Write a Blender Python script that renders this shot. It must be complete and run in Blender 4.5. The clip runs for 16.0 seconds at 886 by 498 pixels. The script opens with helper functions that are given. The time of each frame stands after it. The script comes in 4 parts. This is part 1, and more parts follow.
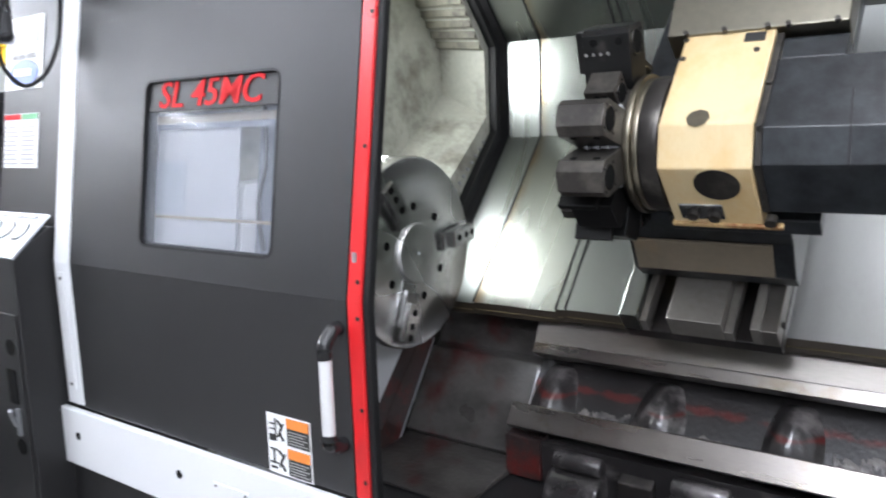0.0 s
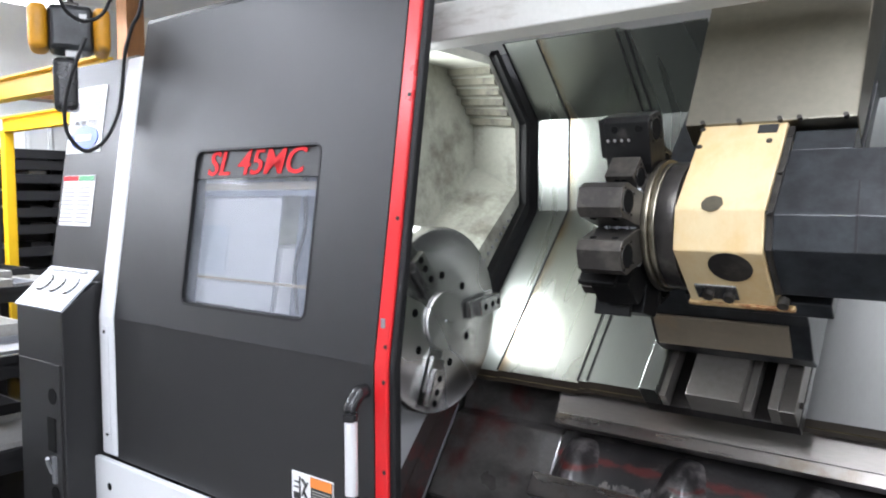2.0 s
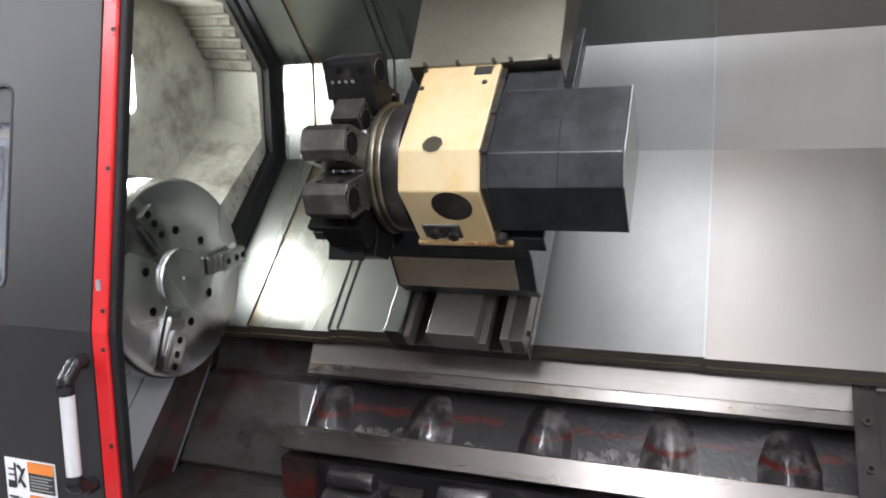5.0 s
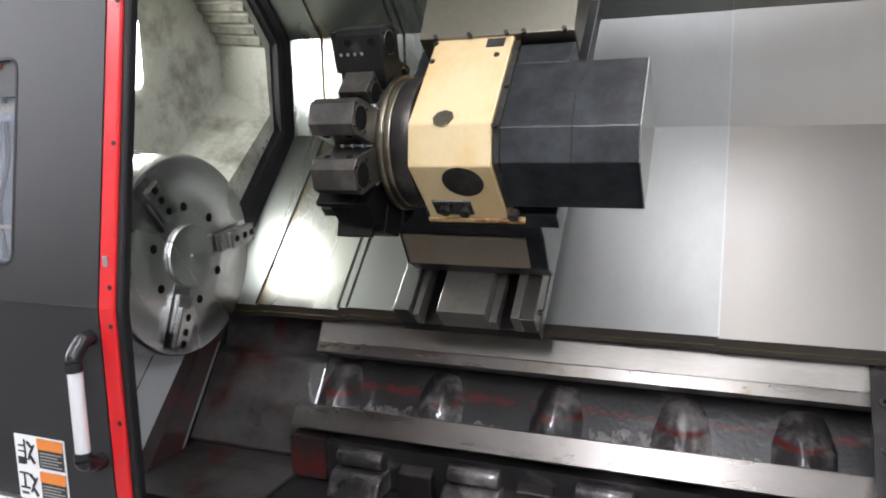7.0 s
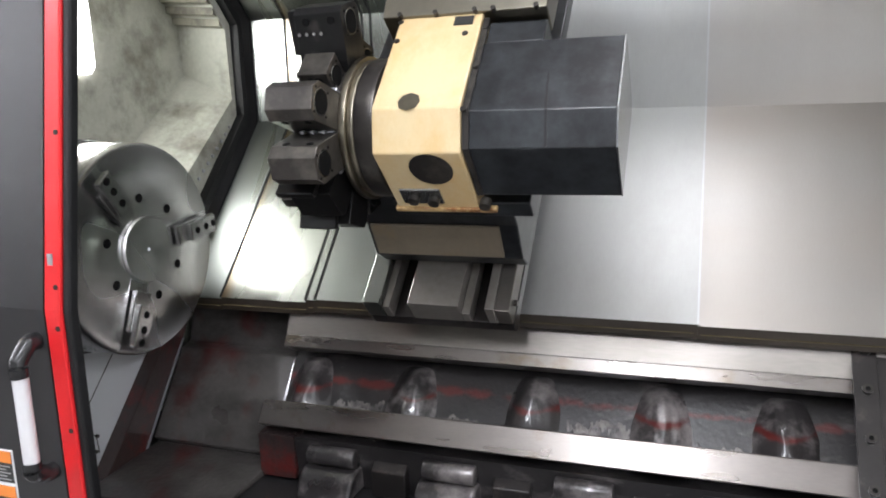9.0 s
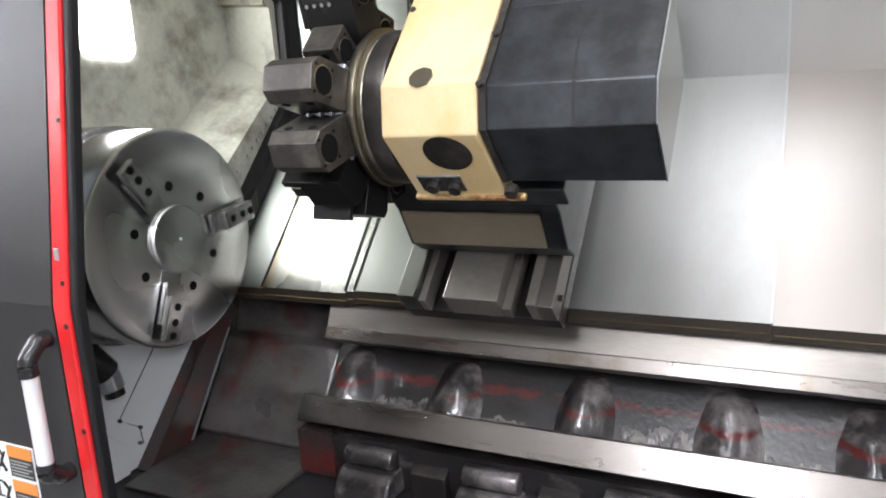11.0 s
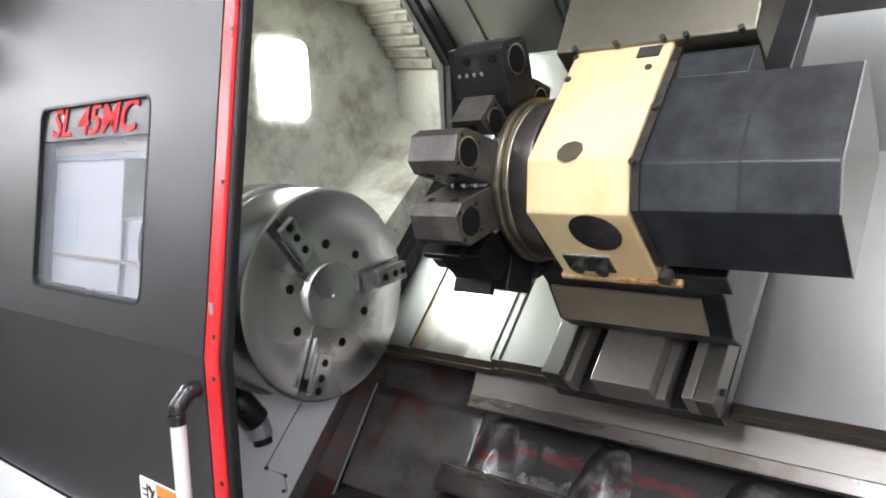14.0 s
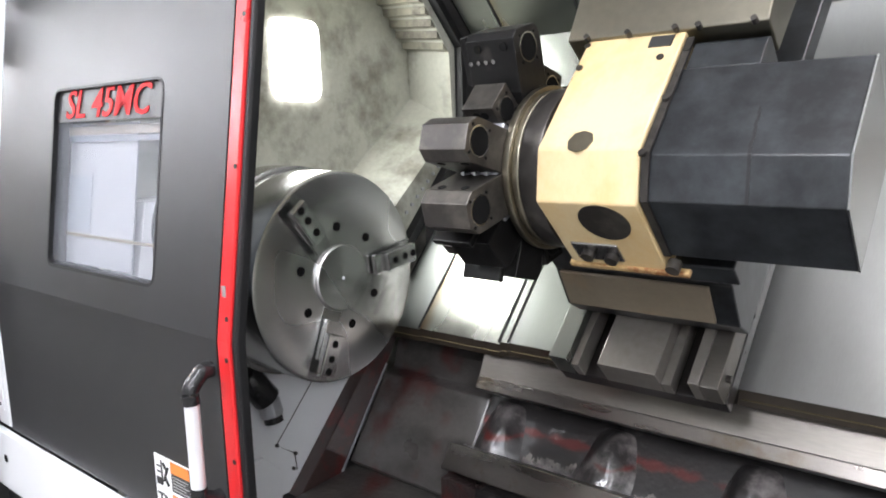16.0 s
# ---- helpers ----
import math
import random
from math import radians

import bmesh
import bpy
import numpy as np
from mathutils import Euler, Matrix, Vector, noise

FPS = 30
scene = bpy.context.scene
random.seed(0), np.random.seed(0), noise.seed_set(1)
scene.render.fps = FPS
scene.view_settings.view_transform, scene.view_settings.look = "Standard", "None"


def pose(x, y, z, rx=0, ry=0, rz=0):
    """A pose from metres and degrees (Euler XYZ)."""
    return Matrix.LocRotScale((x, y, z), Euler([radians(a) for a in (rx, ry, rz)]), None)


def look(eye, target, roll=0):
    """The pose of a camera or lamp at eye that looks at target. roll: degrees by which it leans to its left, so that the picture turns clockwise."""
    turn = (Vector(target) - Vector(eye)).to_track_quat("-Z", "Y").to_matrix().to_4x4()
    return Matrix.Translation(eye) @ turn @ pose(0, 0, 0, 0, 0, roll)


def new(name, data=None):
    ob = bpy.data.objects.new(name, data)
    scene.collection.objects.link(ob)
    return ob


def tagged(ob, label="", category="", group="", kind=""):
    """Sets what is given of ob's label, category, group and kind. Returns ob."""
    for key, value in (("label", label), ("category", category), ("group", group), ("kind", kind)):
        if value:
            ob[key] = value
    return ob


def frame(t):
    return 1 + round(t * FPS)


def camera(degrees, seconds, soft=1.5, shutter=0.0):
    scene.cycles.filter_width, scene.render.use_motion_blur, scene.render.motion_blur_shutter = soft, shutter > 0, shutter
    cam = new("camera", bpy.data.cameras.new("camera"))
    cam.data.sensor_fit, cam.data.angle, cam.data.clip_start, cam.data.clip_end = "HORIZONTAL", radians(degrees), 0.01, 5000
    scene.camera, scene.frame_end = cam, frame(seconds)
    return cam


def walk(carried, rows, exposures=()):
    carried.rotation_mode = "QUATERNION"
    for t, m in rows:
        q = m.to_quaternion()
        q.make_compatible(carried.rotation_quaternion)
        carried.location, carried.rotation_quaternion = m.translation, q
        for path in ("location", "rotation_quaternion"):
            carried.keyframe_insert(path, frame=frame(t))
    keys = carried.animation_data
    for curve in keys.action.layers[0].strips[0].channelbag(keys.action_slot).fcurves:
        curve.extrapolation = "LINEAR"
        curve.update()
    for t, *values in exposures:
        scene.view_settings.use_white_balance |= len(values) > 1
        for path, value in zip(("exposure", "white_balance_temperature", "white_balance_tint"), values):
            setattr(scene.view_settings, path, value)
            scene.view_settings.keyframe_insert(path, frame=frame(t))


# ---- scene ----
cam = camera(61.2, 16.0, soft=1.9, shutter=0.4)
PATH = [
    (0, (1.136, -1.228, 1.423), (0.0, 0.388, 1.114), -1.8),
    (0.5, (1.161, -1.267, 1.443), (-0.111, 0.258, 1.208), -1.8),
    (1, (1.174, -1.287, 1.453), (-0.109, 0.239, 1.291), -1.7),
    (1.5, (1.183, -1.292, 1.457), (-0.096, 0.24, 1.319), -0.5),
    (2, (1.195, -1.288, 1.446), (-0.019, 0.296, 1.309), -0.1),
    (2.5, (1.188, -1.275, 1.435), (0.024, 0.338, 1.228), 0.3),
    (3, (1.189, -1.263, 1.422), (0.071, 0.373, 1.154), 0.5),
    (3.5, (1.211, -1.251, 1.425), (0.154, 0.422, 1.137), -0.4),
    (4, (1.266, -1.229, 1.432), (0.453, 0.582, 1.19), -1.6),
    (6.5, (1.26, -1.186, 1.416), (0.592, 0.676, 1.122), -1.2),
    (7, (1.254, -1.177, 1.416), (0.532, 0.661, 1.095), -1.2),
    (7.5, (1.267, -1.157, 1.411), (0.517, 0.665, 1.066), -2.6),
    (8, (1.291, -1.131, 1.414), (0.62, 0.719, 1.056), -1.9),
    (8.5, (1.281, -1.107, 1.414), (0.634, 0.751, 1.055), -2.1),
    (9, (1.237, -1.095, 1.419), (0.578, 0.757, 1.051), -1.8),
    (11.5, (1.315, -0.86, 1.411), (0.354, 0.84, 0.978), -2.1),
    (12, (1.33, -0.839, 1.413), (0.258, 0.795, 0.985), 0.1),
    (12.5, (1.327, -0.832, 1.422), (0.119, 0.724, 1.076), -0.2),
    (13, (1.312, -0.82, 1.434), (0.09, 0.744, 1.194), -1.7),
    (13.5, (1.299, -0.814, 1.44), (0.058, 0.737, 1.208), -2.4),
    (14, (1.294, -0.812, 1.441), (0.034, 0.721, 1.182), -2.1),
    (14.5, (1.292, -0.813, 1.446), (0.028, 0.713, 1.177), -2.0),
    (15, (1.294, -0.816, 1.451), (0.019, 0.699, 1.17), -2.0),
    (15.5, (1.296, -0.821, 1.454), (0.021, 0.69, 1.149), -1.6),
    (16, (1.3, -0.821, 1.46), (0.026, 0.688, 1.141), -1.7),
]
walk(cam, [(t, look(eye, target, roll)) for t, eye, target, roll in PATH], [(0.0, 0.16, 6230, 17), (2.0, 0.16, 6230, 17), (4.0, 0.08, 6480, 18), (6.5, -0.05, 6500, 18), (9.0, 0.12, 6520, 18), (12.0, 0.42, 6560, 18), (16.0, 0.44, 6560, 18)])

scene.view_settings.exposure = 0.0

# ---- light ----
world = bpy.data.worlds.new("shop_air")
scene.world = world
world.use_nodes = True
world.node_tree.nodes["Background"].inputs[0].default_value = (0.75, 0.85, 1.0, 1)
world.node_tree.nodes["Background"].inputs[1].default_value = 0.05


def area(name, m, sx, sy, watts, color=(0.87, 0.945, 1.0)):
    la = bpy.data.lights.new(name, "AREA")
    la.shape, la.size, la.size_y, la.energy, la.color = "RECTANGLE", sx, sy, watts, color
    ob = new(name, la)
    ob.matrix_world = m
    return ob


CEIL = 3.3
# none in view: some placed from their reflections, others added to brighten the shop
FIXTURES = [(1.2, 0.35, 1.5), (-2.3, 0.6, 1.5), (3.9, 0.5, 1.5), (0.86, -1.95, 2.4), (-1.95, -1.6, 1.8), (3.9, -3.0, 2.4), (-5.9, -2.6, 2.4), (-4.4, 0.2, 2.4), (-7.4, 1.2, 2.4)]
LZ = CEIL - 0.45
for fx, fy, fl in FIXTURES:
    power = (82 if fx < -5 else 60 if fx < -3 else (66 if fx > 3 else 31) if (fy < -1 and fx > 0) else 4.6 if (fx, fy) == (1.2, 0.35) else 8 if (fx, fy) == (-2.3, 0.6) else 31) * fl
    area("tube_light", pose(fx, fy, LZ - 0.036), 0.20, fl, power)
    # upward fill added for a brighter bounce off the ceiling
    area("ceiling_fill", pose(fx, fy, LZ + 0.066, 180, 0, 0), 0.20, fl, power * 0.5)
area("work_lamp_light", pose(-0.574, 0.73, 1.682, 0, -90, 0), 0.22, 0.18, 6.0, (0.93, 1.0, 0.95))


# ---- materials ----
def mat(name, color, rough=0.5, metal=0.0, var=0.12, scale=6.0, bump=0.0, bscale=60.0, stretch=(1, 1, 1), color2=None, patch=None, pscale=3.0,
        plow=0.55, phigh=0.7, rvar=0.08, coat=0.0, spec=0.5, seam=None, bdist=0.002, pdetail=6, detail=6, pstretch=(1, 1, 1), scol=(0.24, 0.15, 0.065), sax=0, sscale=9, slow=0.2, shigh=0.75):
    m = bpy.data.materials.new(name)
    m.use_nodes = True
    nt = m.node_tree
    b = nt.nodes["Principled BSDF"]
    n = lambda k: nt.nodes.new(k)
    lk = nt.links.new
    tc = n("ShaderNodeTexCoord")
    mp = n("ShaderNodeMapping")
    mp.inputs["Scale"].default_value = stretch
    lk(tc.outputs["Object"], mp.inputs["Vector"])
    big = n("ShaderNodeTexNoise")
    big.inputs["Scale"].default_value, big.inputs["Detail"].default_value = scale, detail
    lk(mp.outputs[0], big.inputs["Vector"])
    fine = n("ShaderNodeTexNoise")
    fine.inputs["Scale"].default_value, fine.inputs["Detail"].default_value = bscale, 4
    lk(mp.outputs[0], fine.inputs["Vector"])
    c1 = n("ShaderNodeMixRGB")
    dark = tuple(c * (1 - var) for c in color)
    lite = tuple(min(1, c * (1 + var)) for c in (color2 or color))
    c1.inputs[1].default_value, c1.inputs[2].default_value = (*dark, 1), (*lite, 1)
    lk(big.outputs[0], c1.inputs[0])
    out = c1.outputs[0]
    mixf = n("ShaderNodeMixRGB")
    mixf.blend_type = "MULTIPLY"
    mixf.inputs[0].default_value = 0.35 * min(1, var * 4)
    lk(out, mixf.inputs[1])
    lk(fine.outputs[0], mixf.inputs[2])
    out = mixf.outputs[0]
    if patch:
        pn = n("ShaderNodeTexNoise")
        pn.inputs["Scale"].default_value, pn.inputs["Detail"].default_value = pscale, pdetail
        pn.inputs["Roughness"].default_value = 0.68 if pdetail > 8 else 0.5
        pm = n("ShaderNodeMapping")
        pm.inputs["Scale"].default_value = pstretch
        lk(tc.outputs["Object"], pm.inputs["Vector"])
        lk(pm.outputs[0], pn.inputs["Vector"])
        rp = n("ShaderNodeMapRange")
        rp.inputs[1].default_value, rp.inputs[2].default_value = plow, phigh
        lk(pn.outputs[0], rp.inputs[0])
        mp2 = n("ShaderNodeMixRGB")
        mp2.inputs[2].default_value = (*patch, 1)
        lk(rp.outputs[0], mp2.inputs[0])
        lk(out, mp2.inputs[1])
        out = mp2.outputs[0]
    if seam:
        sx = n("ShaderNodeSeparateXYZ")
        lk(tc.outputs["Object"], sx.inputs[0])
        away = n("ShaderNodeMath")
        away.operation = "SUBTRACT"
        away.inputs[1].default_value = seam[0]
        lk(sx.outputs[sax], away.inputs[0])
        mag = n("ShaderNodeMath")
        mag.operation = "ABSOLUTE"
        lk(away.outputs[0], mag.inputs[0])
        ramp = n("ShaderNodeMapRange")
        ramp.inputs[1].default_value, ramp.inputs[2].default_value = seam[1], 0.0
        lk(mag.outputs[0], ramp.inputs[0])
        sn = n("ShaderNodeTexNoise")
        sn.inputs["Scale"].default_value, sn.inputs["Detail"].default_value = sscale, 8
        lk(tc.outputs["Object"], sn.inputs["Vector"])
        mul = n("ShaderNodeMath")
        mul.operation = "MULTIPLY"
        lk(ramp.outputs[0], mul.inputs[0])
        lk(sn.outputs[0], mul.inputs[1])
        r2 = n("ShaderNodeMapRange")
        r2.inputs[1].default_value, r2.inputs[2].default_value = slow, shigh
        lk(mul.outputs[0], r2.inputs[0])
        ms = n("ShaderNodeMixRGB")
        ms.inputs[2].default_value = (*scol, 1)
        lk(r2.outputs[0], ms.inputs[0])
        lk(out, ms.inputs[1])
        out = ms.outputs[0]
    lk(out, b.inputs["Base Color"])
    rr = n("ShaderNodeMapRange")
    rr.inputs[3].default_value, rr.inputs[4].default_value = max(0.02, rough - rvar), min(1, rough + rvar)
    lk(big.outputs[0], rr.inputs[0])
    lk(rr.outputs[0], b.inputs["Roughness"])
    b.inputs["Metallic"].default_value = metal
    b.inputs["Coat Weight"].default_value = coat
    b.inputs["Specular IOR Level"].default_value = spec
    if bump:
        bp = n("ShaderNodeBump")
        bp.inputs["Strength"].default_value, bp.inputs["Distance"].default_value = bump, bdist
        lk(fine.outputs[0], bp.inputs["Height"])
        lk(bp.outputs[0], b.inputs["Normal"])
    return m


CHARCOAL = mat("charcoal_paint", (0.0195, 0.019, 0.0196), 0.42, 0, 0.10, 3, 0.25, 350, spec=0.42)
WHITEP = mat("white_paint", (0.71, 0.72, 0.735), 0.35, 0, 0.04, 3, 0.05, 200)
RED = mat("red_paint", (0.62, 0.018, 0.02), 0.3, 0, 0.10, 8, 0.03, 150)
RUBBER = mat("black_rubber", (0.009, 0.009, 0.0095), 0.55, 0, 0.3, 10, 0.3, 90, spec=0.3)
BLACKP = mat("black_plastic", (0.015, 0.015, 0.016), 0.25, 0, 0.2, 10)
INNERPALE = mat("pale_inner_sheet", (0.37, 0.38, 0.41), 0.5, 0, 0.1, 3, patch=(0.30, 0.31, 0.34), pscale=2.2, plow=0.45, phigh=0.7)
INNERBLUE = mat("bluish_shadow_sheet", (0.30, 0.325, 0.37), 0.5, 0, 0.1, 3)
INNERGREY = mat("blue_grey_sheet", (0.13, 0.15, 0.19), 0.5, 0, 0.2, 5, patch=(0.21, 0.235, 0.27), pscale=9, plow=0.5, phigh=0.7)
HEADER = mat("glossy_black_band", (0.030, 0.030, 0.030), 0.45, 0, 0.2, 6, spec=0.35, rvar=0.03)
SHEET = mat("brushed_sheet", (0.355, 0.378, 0.355), 0.28, 1.0, 0.06, 2.5, 0.0, 90, (4, 0.5, 0.5), rvar=0.035, detail=1.5)
SHEETF = mat("satin_sheet", (0.40, 0.408, 0.395), 0.43, 1.0, 0.08, 2.5, 0.06, 110, (5, 0.4, 0.4), rvar=0.05, detail=2.5, patch=(0.30, 0.298, 0.28), pscale=2.4, plow=0.42, phigh=0.85, pdetail=9, pstretch=(1, 0.6, 0.6))
SHEETR = mat("stained_sheet", (0.40, 0.395, 0.375), 0.43, 1.0, 0.08, 2.5, 0.06, 110, (5, 0.4, 0.4), detail=1.5, patch=(0.37, 0.335, 0.30), pscale=2.2, plow=0.36, phigh=0.85, rvar=0.05, pdetail=8, pstretch=(0.5, 1.4, 1.4))
RUSTSHEET = mat("rusty_sheet", (0.335, 0.355, 0.328), 0.27, 1.0, 0.06, 2.5, 0.0, 90, (4, 0.5, 0.5), detail=1.5, patch=(0.35, 0.34, 0.30), pscale=1.8, plow=0.35, phigh=1.0, pdetail=1, rvar=0.035, seam=(-0.172, 0.06), slow=0.22, shigh=0.75)
EDGE = mat("sheet_edge", (0.035, 0.026, 0.018), 0.40, 0.3, 0.4, 12, 0.1, 80)
RAIL = mat("ground_steel", (0.215, 0.196, 0.181), 0.29, 1.0, 0.14, 4, 0.05, 60, (1, 5, 5), patch=(0.15, 0.122, 0.085), pscale=7, plow=0.55, phigh=0.68, pdetail=10)
STEEL = mat("machined_steel", (0.43, 0.43, 0.425), 0.24, 1.0, 0.08, 6, 0.03, 80)
CASTING = mat("oily_casting", (0.085, 0.079, 0.073), 0.30, 0, 0.35, 6, 0.7, 60, patch=(0.022, 0.019, 0.018), pscale=6, plow=0.44, phigh=0.66, coat=0.5, bdist=0.002, pdetail=14, pstretch=(0.8, 1.3, 1.3), seam=(-0.84, 0.75), scol=(0.058, 0.009, 0.008), sscale=8, slow=0.48, shigh=0.64)
FLANGE = mat("red_brown_flange", (0.050, 0.030, 0.027), 0.32, 0, 0.5, 8, 0.6, 60, patch=(0.11, 0.014, 0.012), pscale=7, plow=0.52, phigh=0.66, coat=0.4, pdetail=12)
CASTGREY = mat("worn_casting", (0.019, 0.017, 0.0172), 0.34, 0, 0.6, 9, 0.8, 75, patch=(0.11, 0.098, 0.094), pscale=6, plow=0.54, phigh=0.68, coat=0.4, bdist=0.0016, pdetail=14, pstretch=(0.7, 1.5, 1.5), seam=(0.244, 0.034), sax=2, scol=(0.085, 0.011, 0.009), sscale=17, slow=0.34, shigh=0.50)
# pale noise patches mix worn casting with painted-in grey highlights
RIB = mat("worn_highlit_rib_casting", (0.032, 0.029, 0.029), 0.30, 0, 0.6, 9, 0.7, 75, patch=(0.21, 0.19, 0.185), pscale=8, plow=0.47, phigh=0.66, coat=0.5, bdist=0.0016, pdetail=12, seam=(0.232, 0.030), sax=2, scol=(0.09, 0.012, 0.010), sscale=12, slow=0.36, shigh=0.52)
CASTRED = mat("red_primed_casting", (0.032, 0.022, 0.021), 0.30, 0, 0.6, 9, 1.0, 60, patch=(0.085, 0.011, 0.009), pscale=9, plow=0.50, phigh=0.64, coat=0.4, bdist=0.004, pdetail=14)
DULLWAY = mat("dull_slideway_steel", (0.29, 0.268, 0.243), 0.36, 0.85, 0.2, 5, 0.04, 60, (0.5, 3, 3), patch=(0.22, 0.195, 0.17), pscale=4, plow=0.5, phigh=0.75, pdetail=8, pstretch=(0.4, 2, 2))
SADDLE = mat("worn_slide_steel", (0.33, 0.305, 0.275), 0.32, 0.6, 0.2, 5, 0.04, 60, patch=(0.16, 0.14, 0.12), pscale=5, plow=0.5, phigh=0.75, pdetail=10)
GRIME = mat("grimy_fold_paint", (0.27, 0.26, 0.20), 0.55, 0, 0.35, 8, 0.3, 50, patch=(0.09, 0.08, 0.065), pscale=7, plow=0.48, phigh=0.62, pdetail=12)
DEPOSIT = mat("chalky_deposit", (0.19, 0.172, 0.16), 0.35, 0, 0.3, 20, 0.8, 50, patch=(0.05, 0.045, 0.045), pscale=16, plow=0.48, phigh=0.6, coat=0.3)
BEAMWHITE = mat("worn_white_paint", (0.66, 0.655, 0.61), 0.45, 0, 0.1, 4, 0.05, 80, patch=(0.24, 0.20, 0.15), pscale=5, plow=0.60, phigh=0.80, pdetail=12, pstretch=(0.4, 2, 2))
GREYWALL = mat("grimy_white_paint", (0.47, 0.475, 0.40), 0.5, 0, 0.2, 5, 0.15, 60, patch=(0.11, 0.10, 0.075), pscale=4.2, plow=0.47, phigh=0.70, pdetail=12)
CREAM = mat("cream_paint", (0.61, 0.49, 0.29), 0.33, 0, 0.05, 3, 0.04, 120, (1.5, 1, 1), patch=(0.52, 0.30, 0.09), pscale=5, plow=0.43, phigh=0.84, pdetail=12, pstretch=(1.6, 1, 1))
BEIGE = mat("worn_beige", (0.25, 0.205, 0.15), 0.45, 0, 0.15, 8, 0.1, 60, patch=(0.30, 0.19, 0.09), pscale=6, plow=0.52, phigh=0.85, pdetail=12, pstretch=(1.8, 1, 1))
HOUSE = mat("blued_sheet", (0.0068, 0.0078, 0.0096), 0.33, 0.0, 0.3, 4, 0.06, 70, patch=(0.034, 0.039, 0.043), pscale=15, plow=0.40, phigh=0.74, spec=0.5, pdetail=14)
BLACKOX = mat("black_oxide", (0.055, 0.050, 0.046), 0.36, 0.7, 0.35, 7, 0.12, 60, patch=(0.12, 0.11, 0.095), pscale=8, plow=0.5, phigh=0.7, pdetail=12)
BRASSLINE = mat("dull_brass", (0.10, 0.075, 0.028), 0.45, 0.6, 0.3, 9)
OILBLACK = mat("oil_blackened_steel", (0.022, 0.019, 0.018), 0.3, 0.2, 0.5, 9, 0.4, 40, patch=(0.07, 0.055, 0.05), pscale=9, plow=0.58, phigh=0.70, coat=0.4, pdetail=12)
BLOCKBLK = mat("black_tool_block", (0.007, 0.0068, 0.0068), 0.34, 0, 0.4, 9, 0.2, 60, patch=(0.04, 0.036, 0.032), pscale=12, plow=0.62, phigh=0.75, spec=0.25)
PANELGREY = mat("satin_panel", (0.50, 0.53, 0.57), 0.42, 0.25, 0.06, 6)
BRONZE = mat("worn_brass_steel", (0.30, 0.27, 0.21), 0.30, 1.0, 0.2, 9, 0.05, 70)
BROWNSHEET = mat("brown_grey_sheet", (0.27, 0.25, 0.20), 0.34, 1.0, 0.15, 4, 0.03, 60)
ENDSHEET = mat("bare_end_sheet", (0.50, 0.52, 0.53), 0.22, 1.0, 0.08, 4, 0.02, 90)
STAIN = mat("dried_oil", (0.008, 0.008, 0.008), 0.5, 0, 0.3, 20)
# near-black in place of the shade inside holes; used on flat uncut marks
HOLESHADE = mat("painted_hole_shade", (0.005, 0.005, 0.005), 0.85, spec=0.1)
YELLOW = mat("yellow_paint", (0.78, 0.47, 0.008), 0.45, 0, 0.08, 5, 0.05, 80)
ORANGE = mat("hoist_orange", (0.66, 0.30, 0.008), 0.42, 0, 0.15, 7, patch=(0.2, 0.12, 0.04), pscale=9, plow=0.62, phigh=0.75)
CARTBLK = mat("cart_black", (0.017, 0.017, 0.018), 0.45, 0, 0.2, 6)
TRAY = mat("tray_grey", (0.42, 0.41, 0.38), 0.5, 0, 0.25, 6)
GRIP = mat("satin_aluminium", (0.74, 0.74, 0.75), 0.38, 0.25, 0.05, 9, 0.03, 120)
GALV = mat("galvanised", (0.45, 0.46, 0.48), 0.38, 0.8, 0.1, 8)
CONC = mat("concrete_floor", (0.22, 0.21, 0.195), 0.5, 0, 0.2, 2, 0.2, 30, patch=(0.13, 0.12, 0.11), pscale=1.2)
SHOPWALL = mat("shop_wall", (0.72, 0.72, 0.70), 0.6, 0, 0.06, 1.5, 0.1, 20)
RUSTLIP = mat("rusty_cream_paint", (0.60, 0.42, 0.20), 0.45, 0, 0.2, 20, 0.2, 80, patch=(0.22, 0.085, 0.025), pscale=22, plow=0.46, phigh=0.62, pdetail=10)
WOOD = mat("brown_wood", (0.32, 0.15, 0.06), 0.5, 0, 0.25, 4, 0.1, 30, (1, 8, 1))
PAPER = mat("label_paper", (0.80, 0.80, 0.80), 0.45, 0, 0.03, 6)
INK = mat("black_ink", (0.02, 0.02, 0.02), 0.5)
INKG = mat("grey_ink", (0.35, 0.35, 0.35), 0.5)
INKRED = mat("red_ink", (0.66, 0.015, 0.018), 0.6, spec=0.2)
INKGRN = mat("green_ink", (0.03, 0.30, 0.10), 0.4)
INKORG = mat("orange_ink", (0.80, 0.24, 0.04), 0.4)
INKBLUE = mat("blue_ink", (0.03, 0.10, 0.42), 0.4)


def lamp_mat(name, color, power):
    m = bpy.data.materials.new(name)
    m.use_nodes = True
    b = m.node_tree.nodes["Principled BSDF"]
    b.inputs["Base Color"].default_value = (0.9, 0.9, 0.9, 1)
    b.inputs["Emission Color"].default_value = (*color, 1)
    b.inputs["Emission Strength"].default_value = power
    return m


LAMPGLASS = lamp_mat("lit_diffuser", (0.97, 1.0, 0.97), 9)
TUBE = lamp_mat("lit_tube", (1.0, 0.98, 0.95), 5)


